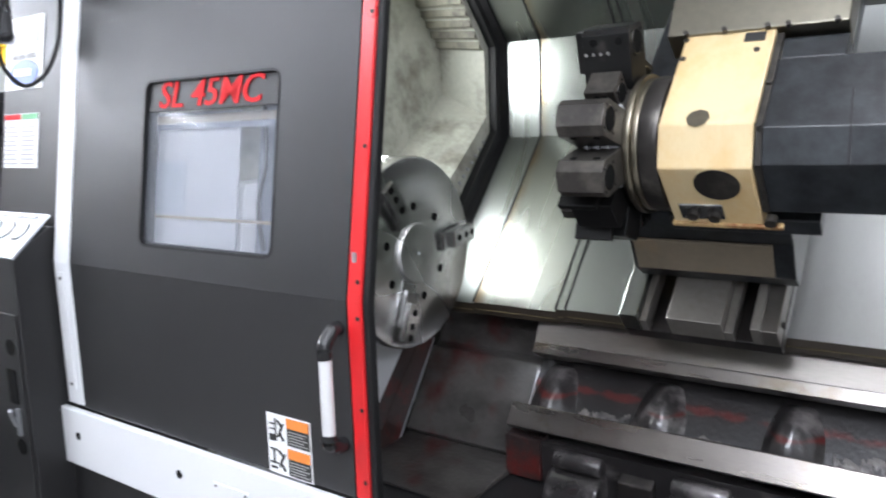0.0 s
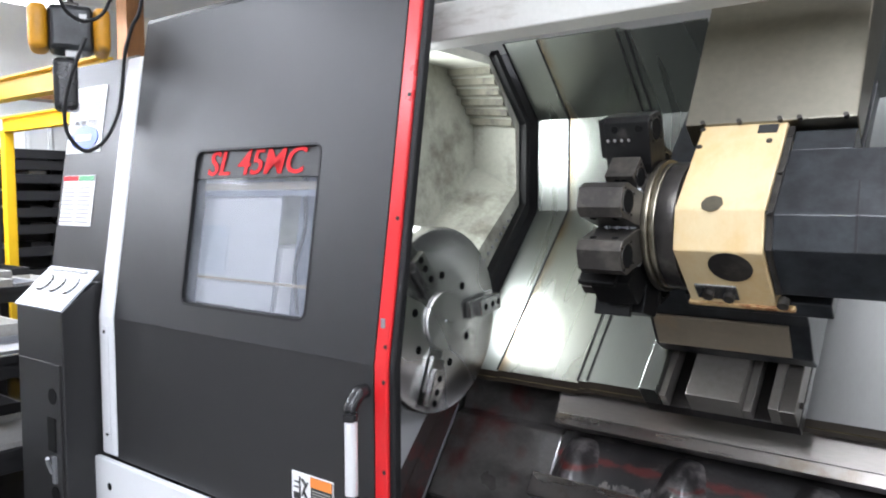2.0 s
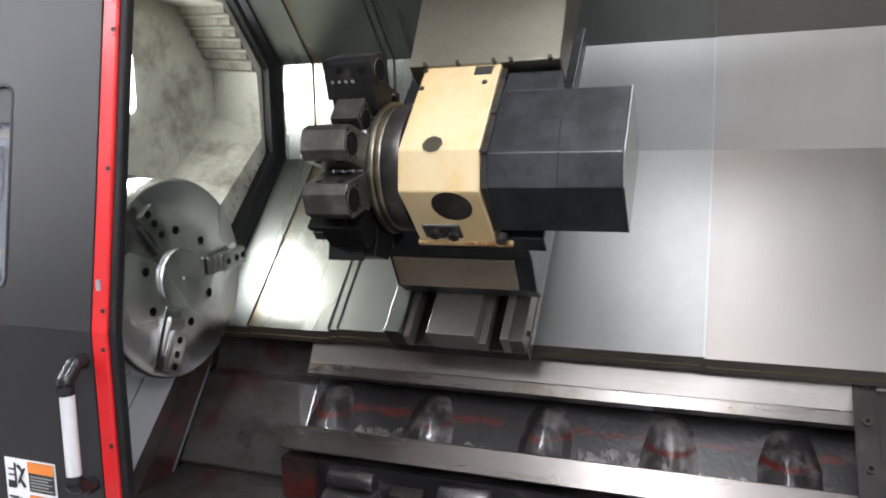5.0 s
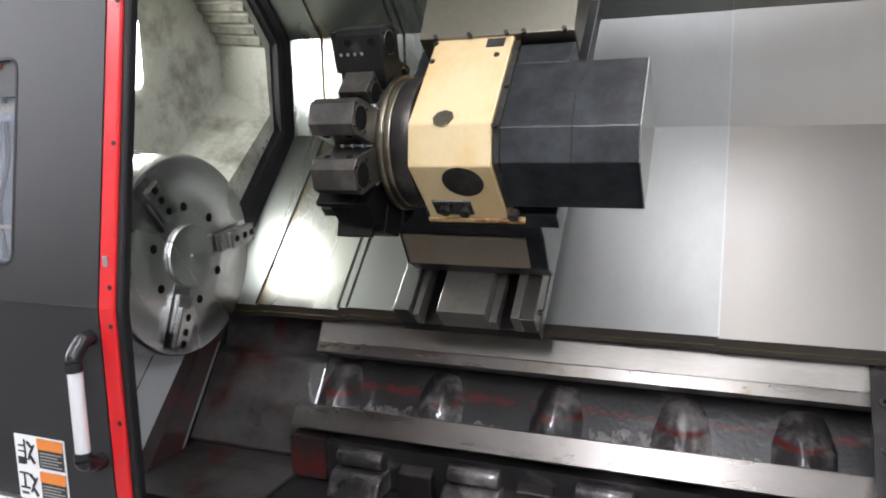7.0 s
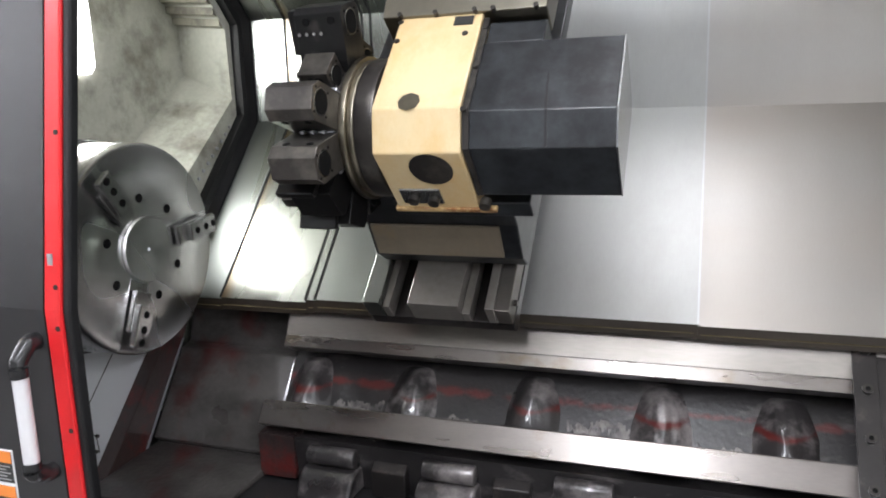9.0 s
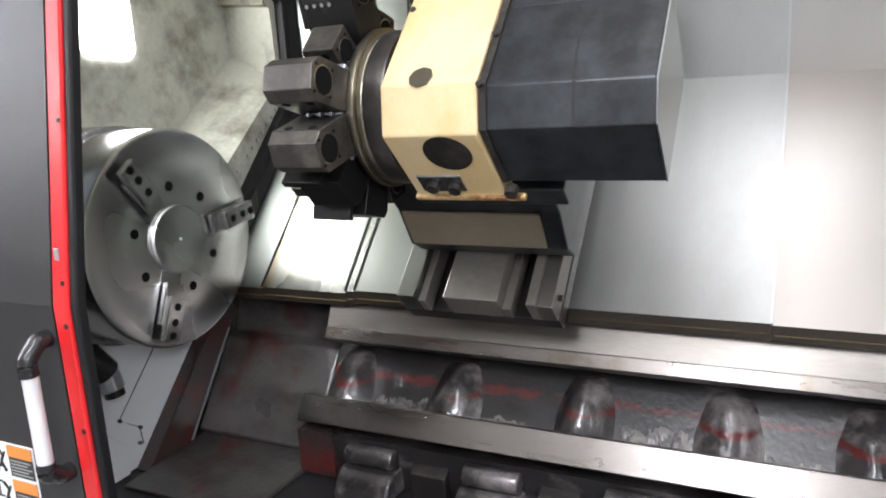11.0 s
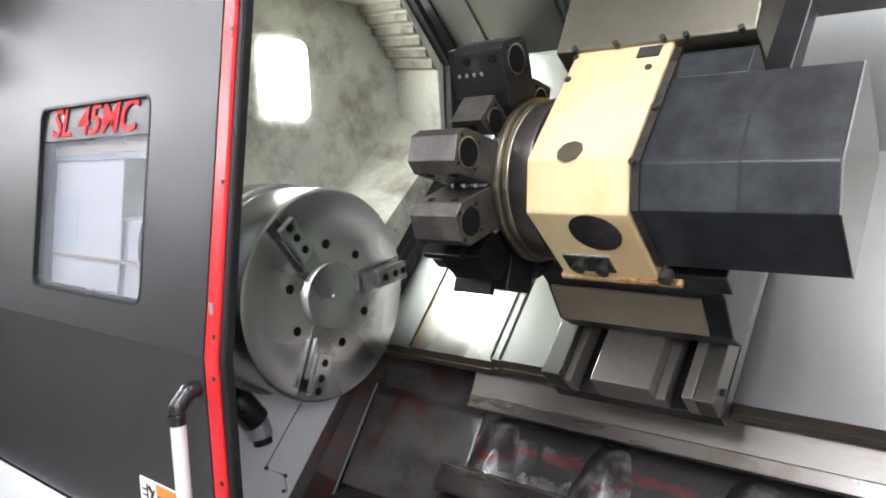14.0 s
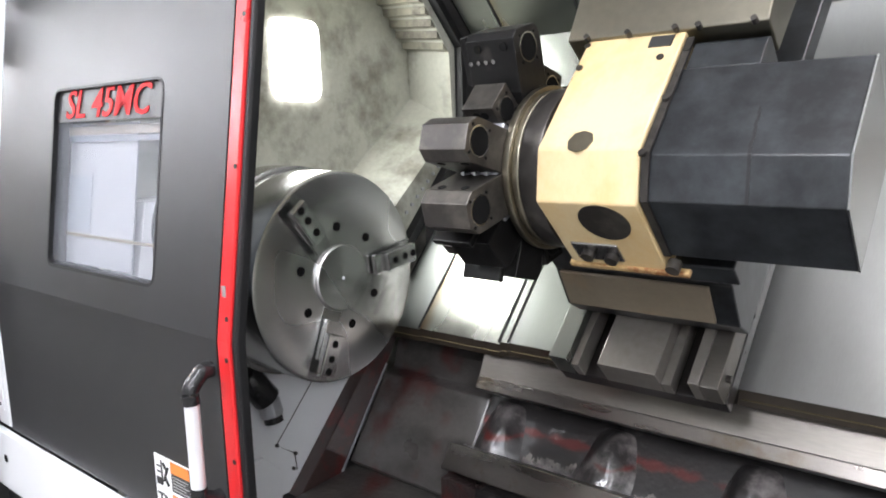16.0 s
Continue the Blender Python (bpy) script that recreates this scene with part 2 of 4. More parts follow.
def pane_mat(name):
    """Clear safety glass; a faint milky haze in its colour stands for reflected brightness."""
    m = bpy.data.materials.new(name)
    m.use_nodes = True
    nt = m.node_tree
    b = nt.nodes["Principled BSDF"]
    b.inputs["Base Color"].default_value = (0.40, 0.42, 0.46, 1)
    b.inputs["Roughness"].default_value = 0.05
    b.inputs["Specular IOR Level"].default_value = 0.12
    tc = nt.nodes.new("ShaderNodeTexCoord")
    no = nt.nodes.new("ShaderNodeTexNoise")
    no.inputs["Scale"].default_value, no.inputs["Detail"].default_value = 5.0, 4
    mr = nt.nodes.new("ShaderNodeMapRange")
    mr.inputs[3].default_value, mr.inputs[4].default_value = 0.10, 0.28
    nt.links.new(tc.outputs["Object"], no.inputs["Vector"])
    nt.links.new(no.outputs[0], mr.inputs[0])
    nt.links.new(mr.outputs[0], b.inputs["Alpha"])
    return m


def turned(name, color, rough):
    """Lathe-turned steel: fine rings about the x axis stretch the highlights."""
    m = mat(name, color, rough, 1.0, 0.03, 3, 0.0, rvar=0.02, detail=1)
    nt = m.node_tree
    p = nt.nodes["Principled BSDF"]
    tan = nt.nodes.new("ShaderNodeTangent")
    tan.direction_type, tan.axis = "RADIAL", "X"
    nt.links.new(tan.outputs[0], p.inputs["Tangent"])
    p.inputs["Anisotropic"].default_value = 0.75
    return m


TURNED = turned("turned_steel", (0.54, 0.54, 0.53), 0.27)
PANE = pane_mat("hazed_safety_glass")

# ---- mesh helpers ----
S2 = 2 ** -0.5


def un(u, n):
    return (S2 * (u - n), S2 * (u + n))


def prism(bm, poly, x0, x1):
    a = [bm.verts.new((x0, y, z)) for y, z in poly]
    b = [bm.verts.new((x1, y, z)) for y, z in poly]
    k = len(poly)
    fs = [bm.faces.new(a), bm.faces.new(b[::-1])]
    fs += [bm.faces.new((a[i], b[i], b[(i + 1) % k], a[(i + 1) % k])) for i in range(k)]
    bmesh.ops.recalc_face_normals(bm, faces=fs)
    return a + b


def box(bm, x0, x1, y0, y1, z0, z1):
    return prism(bm, [(y0, z0), (y1, z0), (y1, z1), (y0, z1)], x0, x1)


def cyl(bm, a, b, r, r2=None, seg=24):
    a, b = Vector(a), Vector(b)
    m = Matrix.Translation((a + b) / 2) @ (b - a).to_track_quat("Z", "Y").to_matrix().to_4x4()
    return bmesh.ops.create_cone(bm, cap_ends=True, segments=seg, radius1=r, radius2=r if r2 is None else r2, depth=(b - a).length, matrix=m)["verts"]


def tube(bm, pts, r, seg=10):
    pts = [Vector(p) for p in pts]
    rings = []
    up = Vector((0, 0, 1))
    for i, p in enumerate(pts):
        d = (pts[min(i + 1, len(pts) - 1)] - pts[max(i - 1, 0)]).normalized()
        s = d.cross(up)
        s = s.normalized() if s.length > 1e-3 else Vector((1, 0, 0))
        w = s.cross(d).normalized()
        rings.append([bm.verts.new(p + r * (math.cos(q) * s + math.sin(q) * w)) for q in [2 * math.pi * j / seg for j in range(seg)]])
    for a, b in zip(rings, rings[1:]):
        for j in range(seg):
            bm.faces.new((a[j], a[(j + 1) % seg], b[(j + 1) % seg], b[j]))
    bm.faces.new(rings[0][::-1]), bm.faces.new(rings[-1])
    bmesh.ops.recalc_face_normals(bm, faces=bm.faces)


def smooth_pts(pts, k=8):
    pts = [Vector(p) for p in pts]
    ext = [2 * pts[0] - pts[1]] + pts + [2 * pts[-1] - pts[-2]]
    out = []
    for i in range(1, len(ext) - 2):
        p0, p1, p2, p3 = ext[i - 1:i + 3]
        for j in range(k):
            t = j / k
            out.append(0.5 * ((2 * p1) + (p2 - p0) * t + (2 * p0 - 5 * p1 + 4 * p2 - p3) * t * t + (3 * p1 - p0 - 3 * p2 + p3) * t ** 3))
    return out + [pts[-1]]


def bevel(bm, w, seg=2):
    bmesh.ops.remove_doubles(bm, verts=bm.verts, dist=1e-5)
    es = [e for e in bm.edges if len(e.link_faces) == 2 and e.calc_face_angle(0) > 0.35]
    bmesh.ops.bevel(bm, geom=es, offset=w, segments=seg, affect="EDGES", profile=0.5, clamp_overlap=True)


def thing(name, label, category, at=(0, 0, 0), group="", kind=""):
    return tagged(_empty(name, at), label, category, group, kind)


def _empty(name, at):
    ob = new(name)
    ob.location = at
    ob.empty_display_size = 0.05
    return ob


def mesh_ob(name, bm, material, smooth=False):
    me = bpy.data.meshes.new(name)
    bm.to_mesh(me)
    bm.free()
    me.materials.append(material)
    if smooth:
        for p in me.polygons:
            p.use_smooth = True
        me.set_sharp_from_angle(angle=radians(35))
    return new(name, me)


def spot(ob):
    off = Vector((0, 0, 0))
    while ob:
        off += ob.location
        ob = ob.parent
    return off


def part(name, bm, material, parent, label="", smooth=False):
    ob = mesh_ob(name, bm, material, smooth)
    if parent:
        ob.parent = parent
        ob.data.transform(Matrix.Translation(-spot(parent)))
    if label:
        ob["label"] = label
    return ob


def solo(name, bm, material, label, category, kind="", group="", smooth=False):
    return tagged(mesh_ob(name, bm, material, smooth), label, category, group, kind)


def letters(name, body, size, m, material, parent=None, extrude=0.0015, shear=0.0, align="LEFT"):
    cu = bpy.data.curves.new(name, "FONT")
    cu.body, cu.size, cu.extrude, cu.shear, cu.align_x, cu.resolution_u = body, size, extrude, shear, align, 3
    cu.offset = 0.004 * size
    tmp = bpy.data.objects.new(name, cu)
    scene.collection.objects.link(tmp)
    dg = bpy.context.evaluated_depsgraph_get()
    me = bpy.data.meshes.new_from_object(tmp.evaluated_get(dg))
    bpy.data.objects.remove(tmp)
    # two slightly shifted layers thicken the strokes
    bm = bmesh.new()
    for k in (-1, 1):
        lay = me.copy()
        lay.transform(Matrix.Translation((0.016 * size * k, 0, 0.0003 * k)))
        bm.from_mesh(lay)
        bpy.data.meshes.remove(lay)
    bm.to_mesh(me)
    bm.free()
    me.transform(m)
    me.materials.clear()
    me.materials.append(material)
    ob = new(name, me)
    if parent:
        ob.parent = parent
        me.transform(Matrix.Translation(-spot(parent)))
    return ob


def B():
    return bmesh.new()


def lean(z):
    return 0.155 * max(0.0, z - 1.05)


# ---- shop shell ----
bm = B(); box(bm, -9, 7, -6, 6, -0.1, 0)
solo("floor", bm, CONC, "grey worn concrete shop floor", "floor", "structure")
bm = B(); box(bm, -9, 7, -6, 6, CEIL, CEIL + 0.1)
solo("ceiling", bm, SHOPWALL, "off-white shop ceiling", "ceiling", "structure")
for nm, b6 in (("wall_west", (-9.2, -9, -6, 6, 0, CEIL)), ("wall_east", (7, 7.2, -6, 6, 0, CEIL)), ("wall_north", (-9.2, 7.2, 6, 6.2, 0, CEIL)), ("wall_south", (-9.2, 7.2, -6.2, -6, 0, CEIL))):
    bm = B(); box(bm, *b6)
    solo(nm, bm, SHOPWALL, "painted white shop wall", "wall", "structure")


def ceiling_light(x, y, l):
    t = thing("ceiling_light", "white fluorescent fixture hung from the ceiling, lit", "lamp", (x, y, LZ), "ceiling lights")
    b = B(); box(b, x - 0.04, x + 0.04, y - l / 2 - 0.02, y + l / 2 + 0.02, LZ, LZ + 0.05); bevel(b, 0.01)
    part("housing", b, WHITEP, t)
    b = B(); box(b, x - 0.11, x + 0.11, y - l / 2, y + l / 2, LZ - 0.030, LZ - 0.002); bevel(b, 0.008)
    part("diffuser", b, TUBE, t, "glowing white diffuser")
    for yy in (y - l / 2 + 0.15, y + l / 2 - 0.15):
        b = B(); cyl(b, (x, yy, LZ + 0.05), (x, yy, CEIL), 0.004, seg=8)
        part("hanger", b, GALV, t)


for f in FIXTURES:
    ceiling_light(*f)

# ---- lathe: sliding door ----
DOOR_L, DOOR_TOP, DOOR_BOT = -1.165, 2.03, 0.575
WX0, WX1, WZ0, WZ1, WZH = -0.803, -0.252, 1.128, 1.590, 1.503


def door_sheet(b, x0, x1, z0, z1, front=0.0, thick=0.02):
    zs = [z0] + ([1.05] if z0 < 1.05 < z1 else []) + [z1]
    poly = [(lean(z) + front, z) for z in zs] + [(lean(z) + front + thick, z) for z in zs[::-1]]
    prism(b, poly, x0, x1)


door = thing("sliding_door", "charcoal painted sliding machine door with red edge, standing open", "door", (-0.6, 0.02, DOOR_BOT))
b = B()
for x0, x1, z0, z1 in ((DOOR_L, WX0, DOOR_BOT, DOOR_TOP), (WX1, -0.001, DOOR_BOT, DOOR_TOP), (WX0, WX1, DOOR_BOT, WZ0), (WX0, WX1, WZ1, DOOR_TOP)):
    door_sheet(b, x0, x1, z0, z1)
bmesh.ops.remove_doubles(b, verts=b.verts, dist=1e-4)
part("door_panel", b, CHARCOAL, door)
# rolled edge along the crease and the top
b = B(); prism(b, [(lean(2.03) - 0.001, 2.031), (lean(2.03) + 0.06, 2.031), (lean(2.03) + 0.06, 2.045), (lean(2.03) + 0.008, 2.045)], DOOR_L, 0.0)
part("top_edge", b, CHARCOAL, door)


def frame_ring(b, x0, x1, z0, z1, r, w, front, thick, ri=None):
    """Rounded rubber ring lying in the leaning door plane."""
    def loop(x0, x1, z0, z1, r):
        pts = []
        for cx, cz, a0 in ((x1 - r, z1 - r, 0), (x0 + r, z1 - r, 90), (x0 + r, z0 + r, 180), (x1 - r, z0 + r, 270)):
            for k in range(6):
                q = radians(a0 + 18 * k)
                pts.append((cx + r * math.cos(q), cz + r * math.sin(q)))
        return pts
    o, i = loop(x0, x1, z0, z1, r), loop(x0 + w, x1 - w, z0 + w, z1 - w, ri or max(0.004, r - w))
    rows = []
    for pts, f in ((o, front), (i, front), (i, front + thick), (o, front + thick)):
        rows.append([b.verts.new((x, lean(z) + f, z)) for x, z in pts])
    k = len(o)
    for a, c in zip(rows, rows[1:] + rows[:1]):
        for j in range(k):
            b.faces.new((a[j], a[(j + 1) % k], c[(j + 1) % k], c[j]))
    bmesh.ops.recalc_face_normals(b, faces=b.faces)


win = thing("window_unit", "", "", (0, 0, 0))
win.parent = door
win.location = (0, 0, 0)
b = B(); frame_ring(b, WX0 - 0.0002, WX1 + 0.0002, WZ0 - 0.0002, WZ1 + 0.0002, 0.001, 0.0008, 0.0, 0.02, 0.030)
part("corner_fill", b, CHARCOAL, win, "charcoal rounded opening edge")
b = B(); frame_ring(b, WX0 - 0.002, WX1 + 0.002, WZ0 - 0.002, WZ1 + 0.002, 0.030, 0.007, -0.001, 0.03)
part("window_frame", b, RUBBER, win, "black rubber window seal")
b = B(); door_sheet(b, WX0 + 0.004, WX1 - 0.004, WZ0 + 0.004, WZH - 0.002, 0.012, 0.012)
pane = part("pane", b, PANE, win, "pale safety glass hazed for reflections")
pane.visible_shadow = False
b = B(); door_sheet(b, WX0 + 0.004, WX1 - 0.004, WZH, WZ1 - 0.004, 0.010, 0.014)
part("header_plate", b, HEADER, win, "black band with red lettering")
tilt = math.degrees(math.atan(0.155))
# darker tone of the band's unreflecting lower third, painted as a black strip
b = B(); door_sheet(b, WX0 + 0.006, WX1 - 0.006, WZH + 0.002, WZH + 0.030, 0.0085, 0.0012)
part("shade_strip", b, INK, win, "black shaded lower edge of the band")
letters("model_lettering", "SL 45MC", 0.104, pose(-0.748, lean(1.515) + 0.0065, 1.513, 90 - tilt, 0, 0) @ Matrix.Diagonal((1.10, 1, 1, 1)), INKRED, win, 0.0006, 0.2)
# added close behind the glass for the pane's tones: a pale sheet, a dark gap with a hose, a far blue-grey sheet, bars
# for reflected bands
BX = WX0 + 0.357
b = B(); door_sheet(b, WX0 + 0.002, BX, WZ0 + 0.002, WZH - 0.004, 0.050, 0.004)
inner = part("inner_sheet", b, INNERPALE, win, "pale sheet added behind the glass")
# shadow over the pane's left part, put in as a bluish sheet
b = B(); door_sheet(b, WX0 + 0.002, WX0 + 0.135, WZ0 + 0.09, WZ0 + 0.235, 0.0485, 0.001)
part("inner_shadow", b, INNERBLUE, win, "bluish sheet painting a shadow behind the glass")
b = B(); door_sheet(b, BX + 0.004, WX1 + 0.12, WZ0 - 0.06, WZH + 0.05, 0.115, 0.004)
part("inner_back", b, INNERGREY, win, "blue-grey sheet added deeper inside")
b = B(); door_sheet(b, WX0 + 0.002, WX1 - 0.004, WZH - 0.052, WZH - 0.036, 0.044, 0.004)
part("reflection_bar", b, INNERGREY, win, "grey bar added for a reflected band")
b = B(); door_sheet(b, WX0 + 0.002, WX1 - 0.004, WZH - 0.034, WZH - 0.012, 0.042, 0.005)
part("reflection_bar", b, BEIGE, win, "brown bar added for a reflected band")
b = B(); door_sheet(b, WX0 + 0.002, WX1 - 0.004, WZ0 + 0.075, WZ0 + 0.083, 0.045, 0.003)
part("reflection_bar", b, BEIGE, win, "brown bar added for a reflected band")
b = B(); tube(b, smooth_pts([(BX + 0.055, 0.15, WZH), (BX + 0.07, 0.13, 1.36), (BX + 0.062, 0.10, 1.25), (BX + 0.085, 0.085, WZ0)], 6), 0.006, 8)
part("inner_hose", b, RUBBER, win, "dark hose behind the glass", True)

zs_red = [DOOR_BOT, 1.05, DOOR_TOP]
b = B(); prism(b, [(lean(z) + 0.001, z) for z in zs_red] + [(lean(z) + 0.022, z) for z in zs_red[::-1]], 0.0, 0.041); bevel(b, 0.004)
red = part("edge_strip", b, RED, door, "glossy red painted edge strip")
b = B(); prism(b, [(lean(z) + 0.006, z) for z in zs_red] + [(lean(z) + 0.030, z) for z in zs_red[::-1]], 0.0415, 0.061); bevel(b, 0.005)
part("edge_seal", b, RUBBER, door, "black rubber closing seal")
for z in (0.62, 0.797, 1.013, 1.096, 1.397, 1.692, 1.93):
    b = B(); cyl(b, (0.031, lean(z) - 0.0005, z), (0.031, lean(z) + 0.0025, z), 0.0055, seg=10)
    part("screw", b, BLACKOX, red)
b = B(); box(b, 0.010, 0.024, lean(1.15) - 0.0015, lean(1.15) + 0.0015, 1.138, 1.162); bevel(b, 0.002)
part("latch_plate", b, GALV, red, "small bare metal latch plate")

handle = _empty("handle", (0, 0, 0)); handle.parent = door
hx, hy = -0.027, -0.050
b = B(); cyl(b, (hx, hy, 0.745), (hx, hy, 0.925), 0.0155, seg=20)
part("grip", b, GRIP, handle, "brushed aluminium grip", True)
for za, zb, zf in ((0.925, 0.955, 0.985), (0.745, 0.722, 0.705)):
    b = B(); tube(b, smooth_pts([(hx, hy, za), (hx, hy, zb), (hx, hy + 0.022, zf - (0.006 if zf > 0.9 else -0.006)), (hx, -0.02, zf), (hx, 0.002, zf)], 5), 0.018, 14)
    part("bracket", b, BLACKP, handle, "black plastic bent handle bracket", True)

stk = thing("warning_label", "white and orange safety warning sticker on the door", "sticker", (-0.215, 0, 0.655))
b = B(); box(b, -0.292, -0.138, -0.003, -0.0005, 0.574, 0.733)
part("backing", b, PAPER, stk)
for zc in (0.574, 0.6545):
    b = B(); box(b, -0.219, -0.141, -0.0042, -0.0032, zc + 0.004, zc + 0.076)
    part("text_block", b, INK, stk)
    b = B(); box(b, -0.219, -0.141, -0.0054, -0.0044, zc + 0.050, zc + 0.076)
    part("heading", b, INKORG, stk)
    b = B()
    for k in range(5):
        box(b, -0.213, -0.147 - 0.012 * (k % 2), -0.0052, -0.0044, zc + 0.010 + 0.0075 * k, zc + 0.0125 + 0.0075 * k)
    part("text_bars", b, INKG, stk)
    b = B()
    if zc > 0.6:
        box(b, -0.285, -0.264, -0.0042, -0.0032, zc + 0.006, zc + 0.024)
        box(b, -0.2635, -0.258, -0.0042, -0.0032, zc + 0.008, zc + 0.068)
        for zz in (0.036, 0.050):
            box(b, -0.282, -0.264, -0.0042, -0.0032, zc + zz, zc + zz + 0.004)
    else:
        for zz in (0.026, 0.062):
            box(b, -0.286, -0.256, -0.0042, -0.0032, zc + zz, zc + zz + 0.005)
        box(b, -0.274, -0.268, -0.0042, -0.0032, zc + 0.0315, zc + 0.0615)
        box(b, -0.284, -0.262, -0.0042, -0.0032, zc + 0.012, zc + 0.018)
    tube(b, [(-0.252, -0.0042, zc + 0.064), (-0.236, -0.0042, zc + 0.048), (-0.246, -0.0042, zc + 0.032), (-0.232, -0.0042, zc + 0.012)], 0.0034, 6)
    tube(b, [(-0.230, -0.0042, zc + 0.058), (-0.242, -0.0042, zc + 0.042), (-0.252, -0.0042, zc + 0.020)], 0.0026, 6)
    part("symbol", b, INK, stk)

# ---- lathe: white column, skirt, control end ----
b = B(); zs = [0.579, 1.05, 1.925]
prism(b, [(lean(z) - 0.004, z) for z in zs] + [(lean(z) + 0.10, z) for z in zs[::-1]], -1.258, -1.168); bevel(b, 0.006)
col = solo("door_column", b, WHITEP, "white painted corner column beside the door", "machine cover")
b = B(); box(b, -1.235, -1.195, -0.008, -0.0045, 0.63, 1.02); bevel(b, 0.002)
part("cover_plate", b, WHITEP, col)
for z in (0.65, 1.0):
    b = B(); cyl(b, (-1.215, -0.011, z), (-1.215, -0.008, z), 0.006, seg=10)
    part("screw", b, BLACKOX, col)

skirt = thing("base_skirt", "white painted sheet skirt below the machine door", "machine cover", (0.4, -0.02, 0.375))
b = B(); box(b, -1.415, 2.3, -0.022, 0.0, 0.375, 0.568); bevel(b, 0.004)
part("panel", b, WHITEP, skirt)
# skirt holes: flat discs coloured as dark as a hole's inside
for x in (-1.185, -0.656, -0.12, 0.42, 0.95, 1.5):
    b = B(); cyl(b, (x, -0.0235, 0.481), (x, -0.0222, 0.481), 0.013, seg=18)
    part("hole", b, HOLESHADE, skirt)
b = B(); box(b, -0.50, -0.36, -0.025, -0.0225, 0.41, 0.50); bevel(b, 0.002)
part("cover_plate", b, WHITEP, skirt)
for x in (-0.49, -0.37):
    for z in (0.42, 0.49):
        b = B(); cyl(b, (x, -0.0265, z), (x, -0.0252, z), 0.004, seg=8)
        part("screw", b, BLACKOX, skirt)
b = B(); box(b, -1.415, 2.4, 0.0, 1.7, 0.002, 0.374)
solo("machine_base", b, CHARCOAL, "charcoal machine base under the white skirt", "machine base")

ctl = thing("end_cabinet", "charcoal control end cabinet with slanted gauge panel", "machine cabinet", (-1.45, 0, 0.002))
b = B(); prism(b, [(lean(1.05) + 0.03, 0.002), (lean(1.05) + 0.03, 1.05), (lean(1.945) + 0.03, 1.945), (lean(1.945) + 0.3, 1.945), (0.45, 0.002)], -1.70, -1.262); bevel(b, 0.006)
part("upper_cover", b, CHARCOAL, ctl)
b = B(); prism(b, [(-0.12, 0.002), (0.028, 0.002), (0.028, 1.16), (0.0, 1.16), (-0.12, 1.075)], -1.60, -1.275); bevel(b, 0.005)
part("lower_cover", b, CHARCOAL, ctl)
b = B(); prism(b, [(-0.124, 1.078), (-0.118, 1.072), (0.012, 1.196), (0.006, 1.20)], -1.605, -1.27)
gp = part("gauge_panel", b, PANELGREY, ctl, "brushed metal panel with three dials")
gm = lambda x, d: (x, -0.124 + 0.130 * d, 1.078 + 0.122 * d)
gn = Vector((0, -0.122, 0.130)).normalized()
for x in (-1.53, -1.44, -1.35):
    c = Vector(gm(x, 0.58))
    b = B(); cyl(b, c, c + gn * 0.005, 0.038, seg=28)
    dial = part("dial", b, BLACKP, gp, "dark dial rim", True)
    b = B(); cyl(b, c + gn * 0.0051, c + gn * 0.006, 0.030, seg=28)
    part("dial_face", b, PAPER, ctl, "white dial face")
    c2 = Vector(gm(x, 0.9))
    b = B(); box(b, x - 0.03, x + 0.03, c2.y - 0.006, c2.y + 0.004, c2.z + 0.002, c2.z + 0.012)
    part("dial_label", b, PAPER, ctl)
b = B(); box(b, -1.585, -1.29, -0.126, -0.1205, 0.08, 0.895); bevel(b, 0.003)
part("cabinet_door", b, CHARCOAL, ctl)
# uncut openings, their inner darkness painted on thin plates
for x0, x1, z0, z1, r in ((-1.360, -1.320, 0.765, 0.805, 1), (-1.380, -1.325, 0.595, 0.71, 0), (-1.360, -1.320, 0.43, 0.47, 1)):
    b = B()
    if r:
        cyl(b, ((x0 + x1) / 2, -0.129, (z0 + z1) / 2), ((x0 + x1) / 2, -0.1262, (z0 + z1) / 2), 0.027, seg=20)
    else:
        box(b, x0, x1, -0.129, -0.1262, z0, z1)
    part("lock_opening_mark", b, HOLESHADE, ctl)
b = B(); tube(b, [(-1.345, -0.135, 0.525), (-1.335, -0.15, 0.56), (-1.31, -0.165, 0.59)], 0.007, 8); box(b, -1.345, -1.325, -0.135, -0.1265, 0.49, 0.58)
part("latch_lever", b, GALV, ctl, "small bright metal latch lever")

sign = thing("maker_plate", "white maker plate with grey lettering and blue oval", "sign", (-1.40, lean(1.7) + 0.03, 1.69))
def on_ctl(x0, x1, z0, z1, off):
    b = B()
    prism(b, [(lean(z) + 0.03 - off, z) for z in (z0, z1)] + [(lean(z) + 0.0315 - off, z) for z in (z1, z0)], x0, x1)
    return b
part("plate", on_ctl(-1.60, -1.35, 1.585, 1.83, 0.003), PAPER, sign)
b = B()
r0 = cyl(b, (0, -0.001, 0), (0, 0.001, 0), 1.0, seg=36)
bmesh.ops.transform(b, matrix=pose(-1.472, lean(1.64) + 0.0245, 1.64, -tilt, 0, 0) @ Matrix.Diagonal((0.10, 1, 0.046, 1)), verts=b.verts)
part("oval", b, INKBLUE, sign, "blue oval emblem")
part("emblem_bar", on_ctl(-1.527, -1.417, 1.63, 1.652, 0.009), PAPER, sign)
part("name_bar", on_ctl(-1.572, -1.375, 1.74, 1.775, 0.006), INKG, sign)
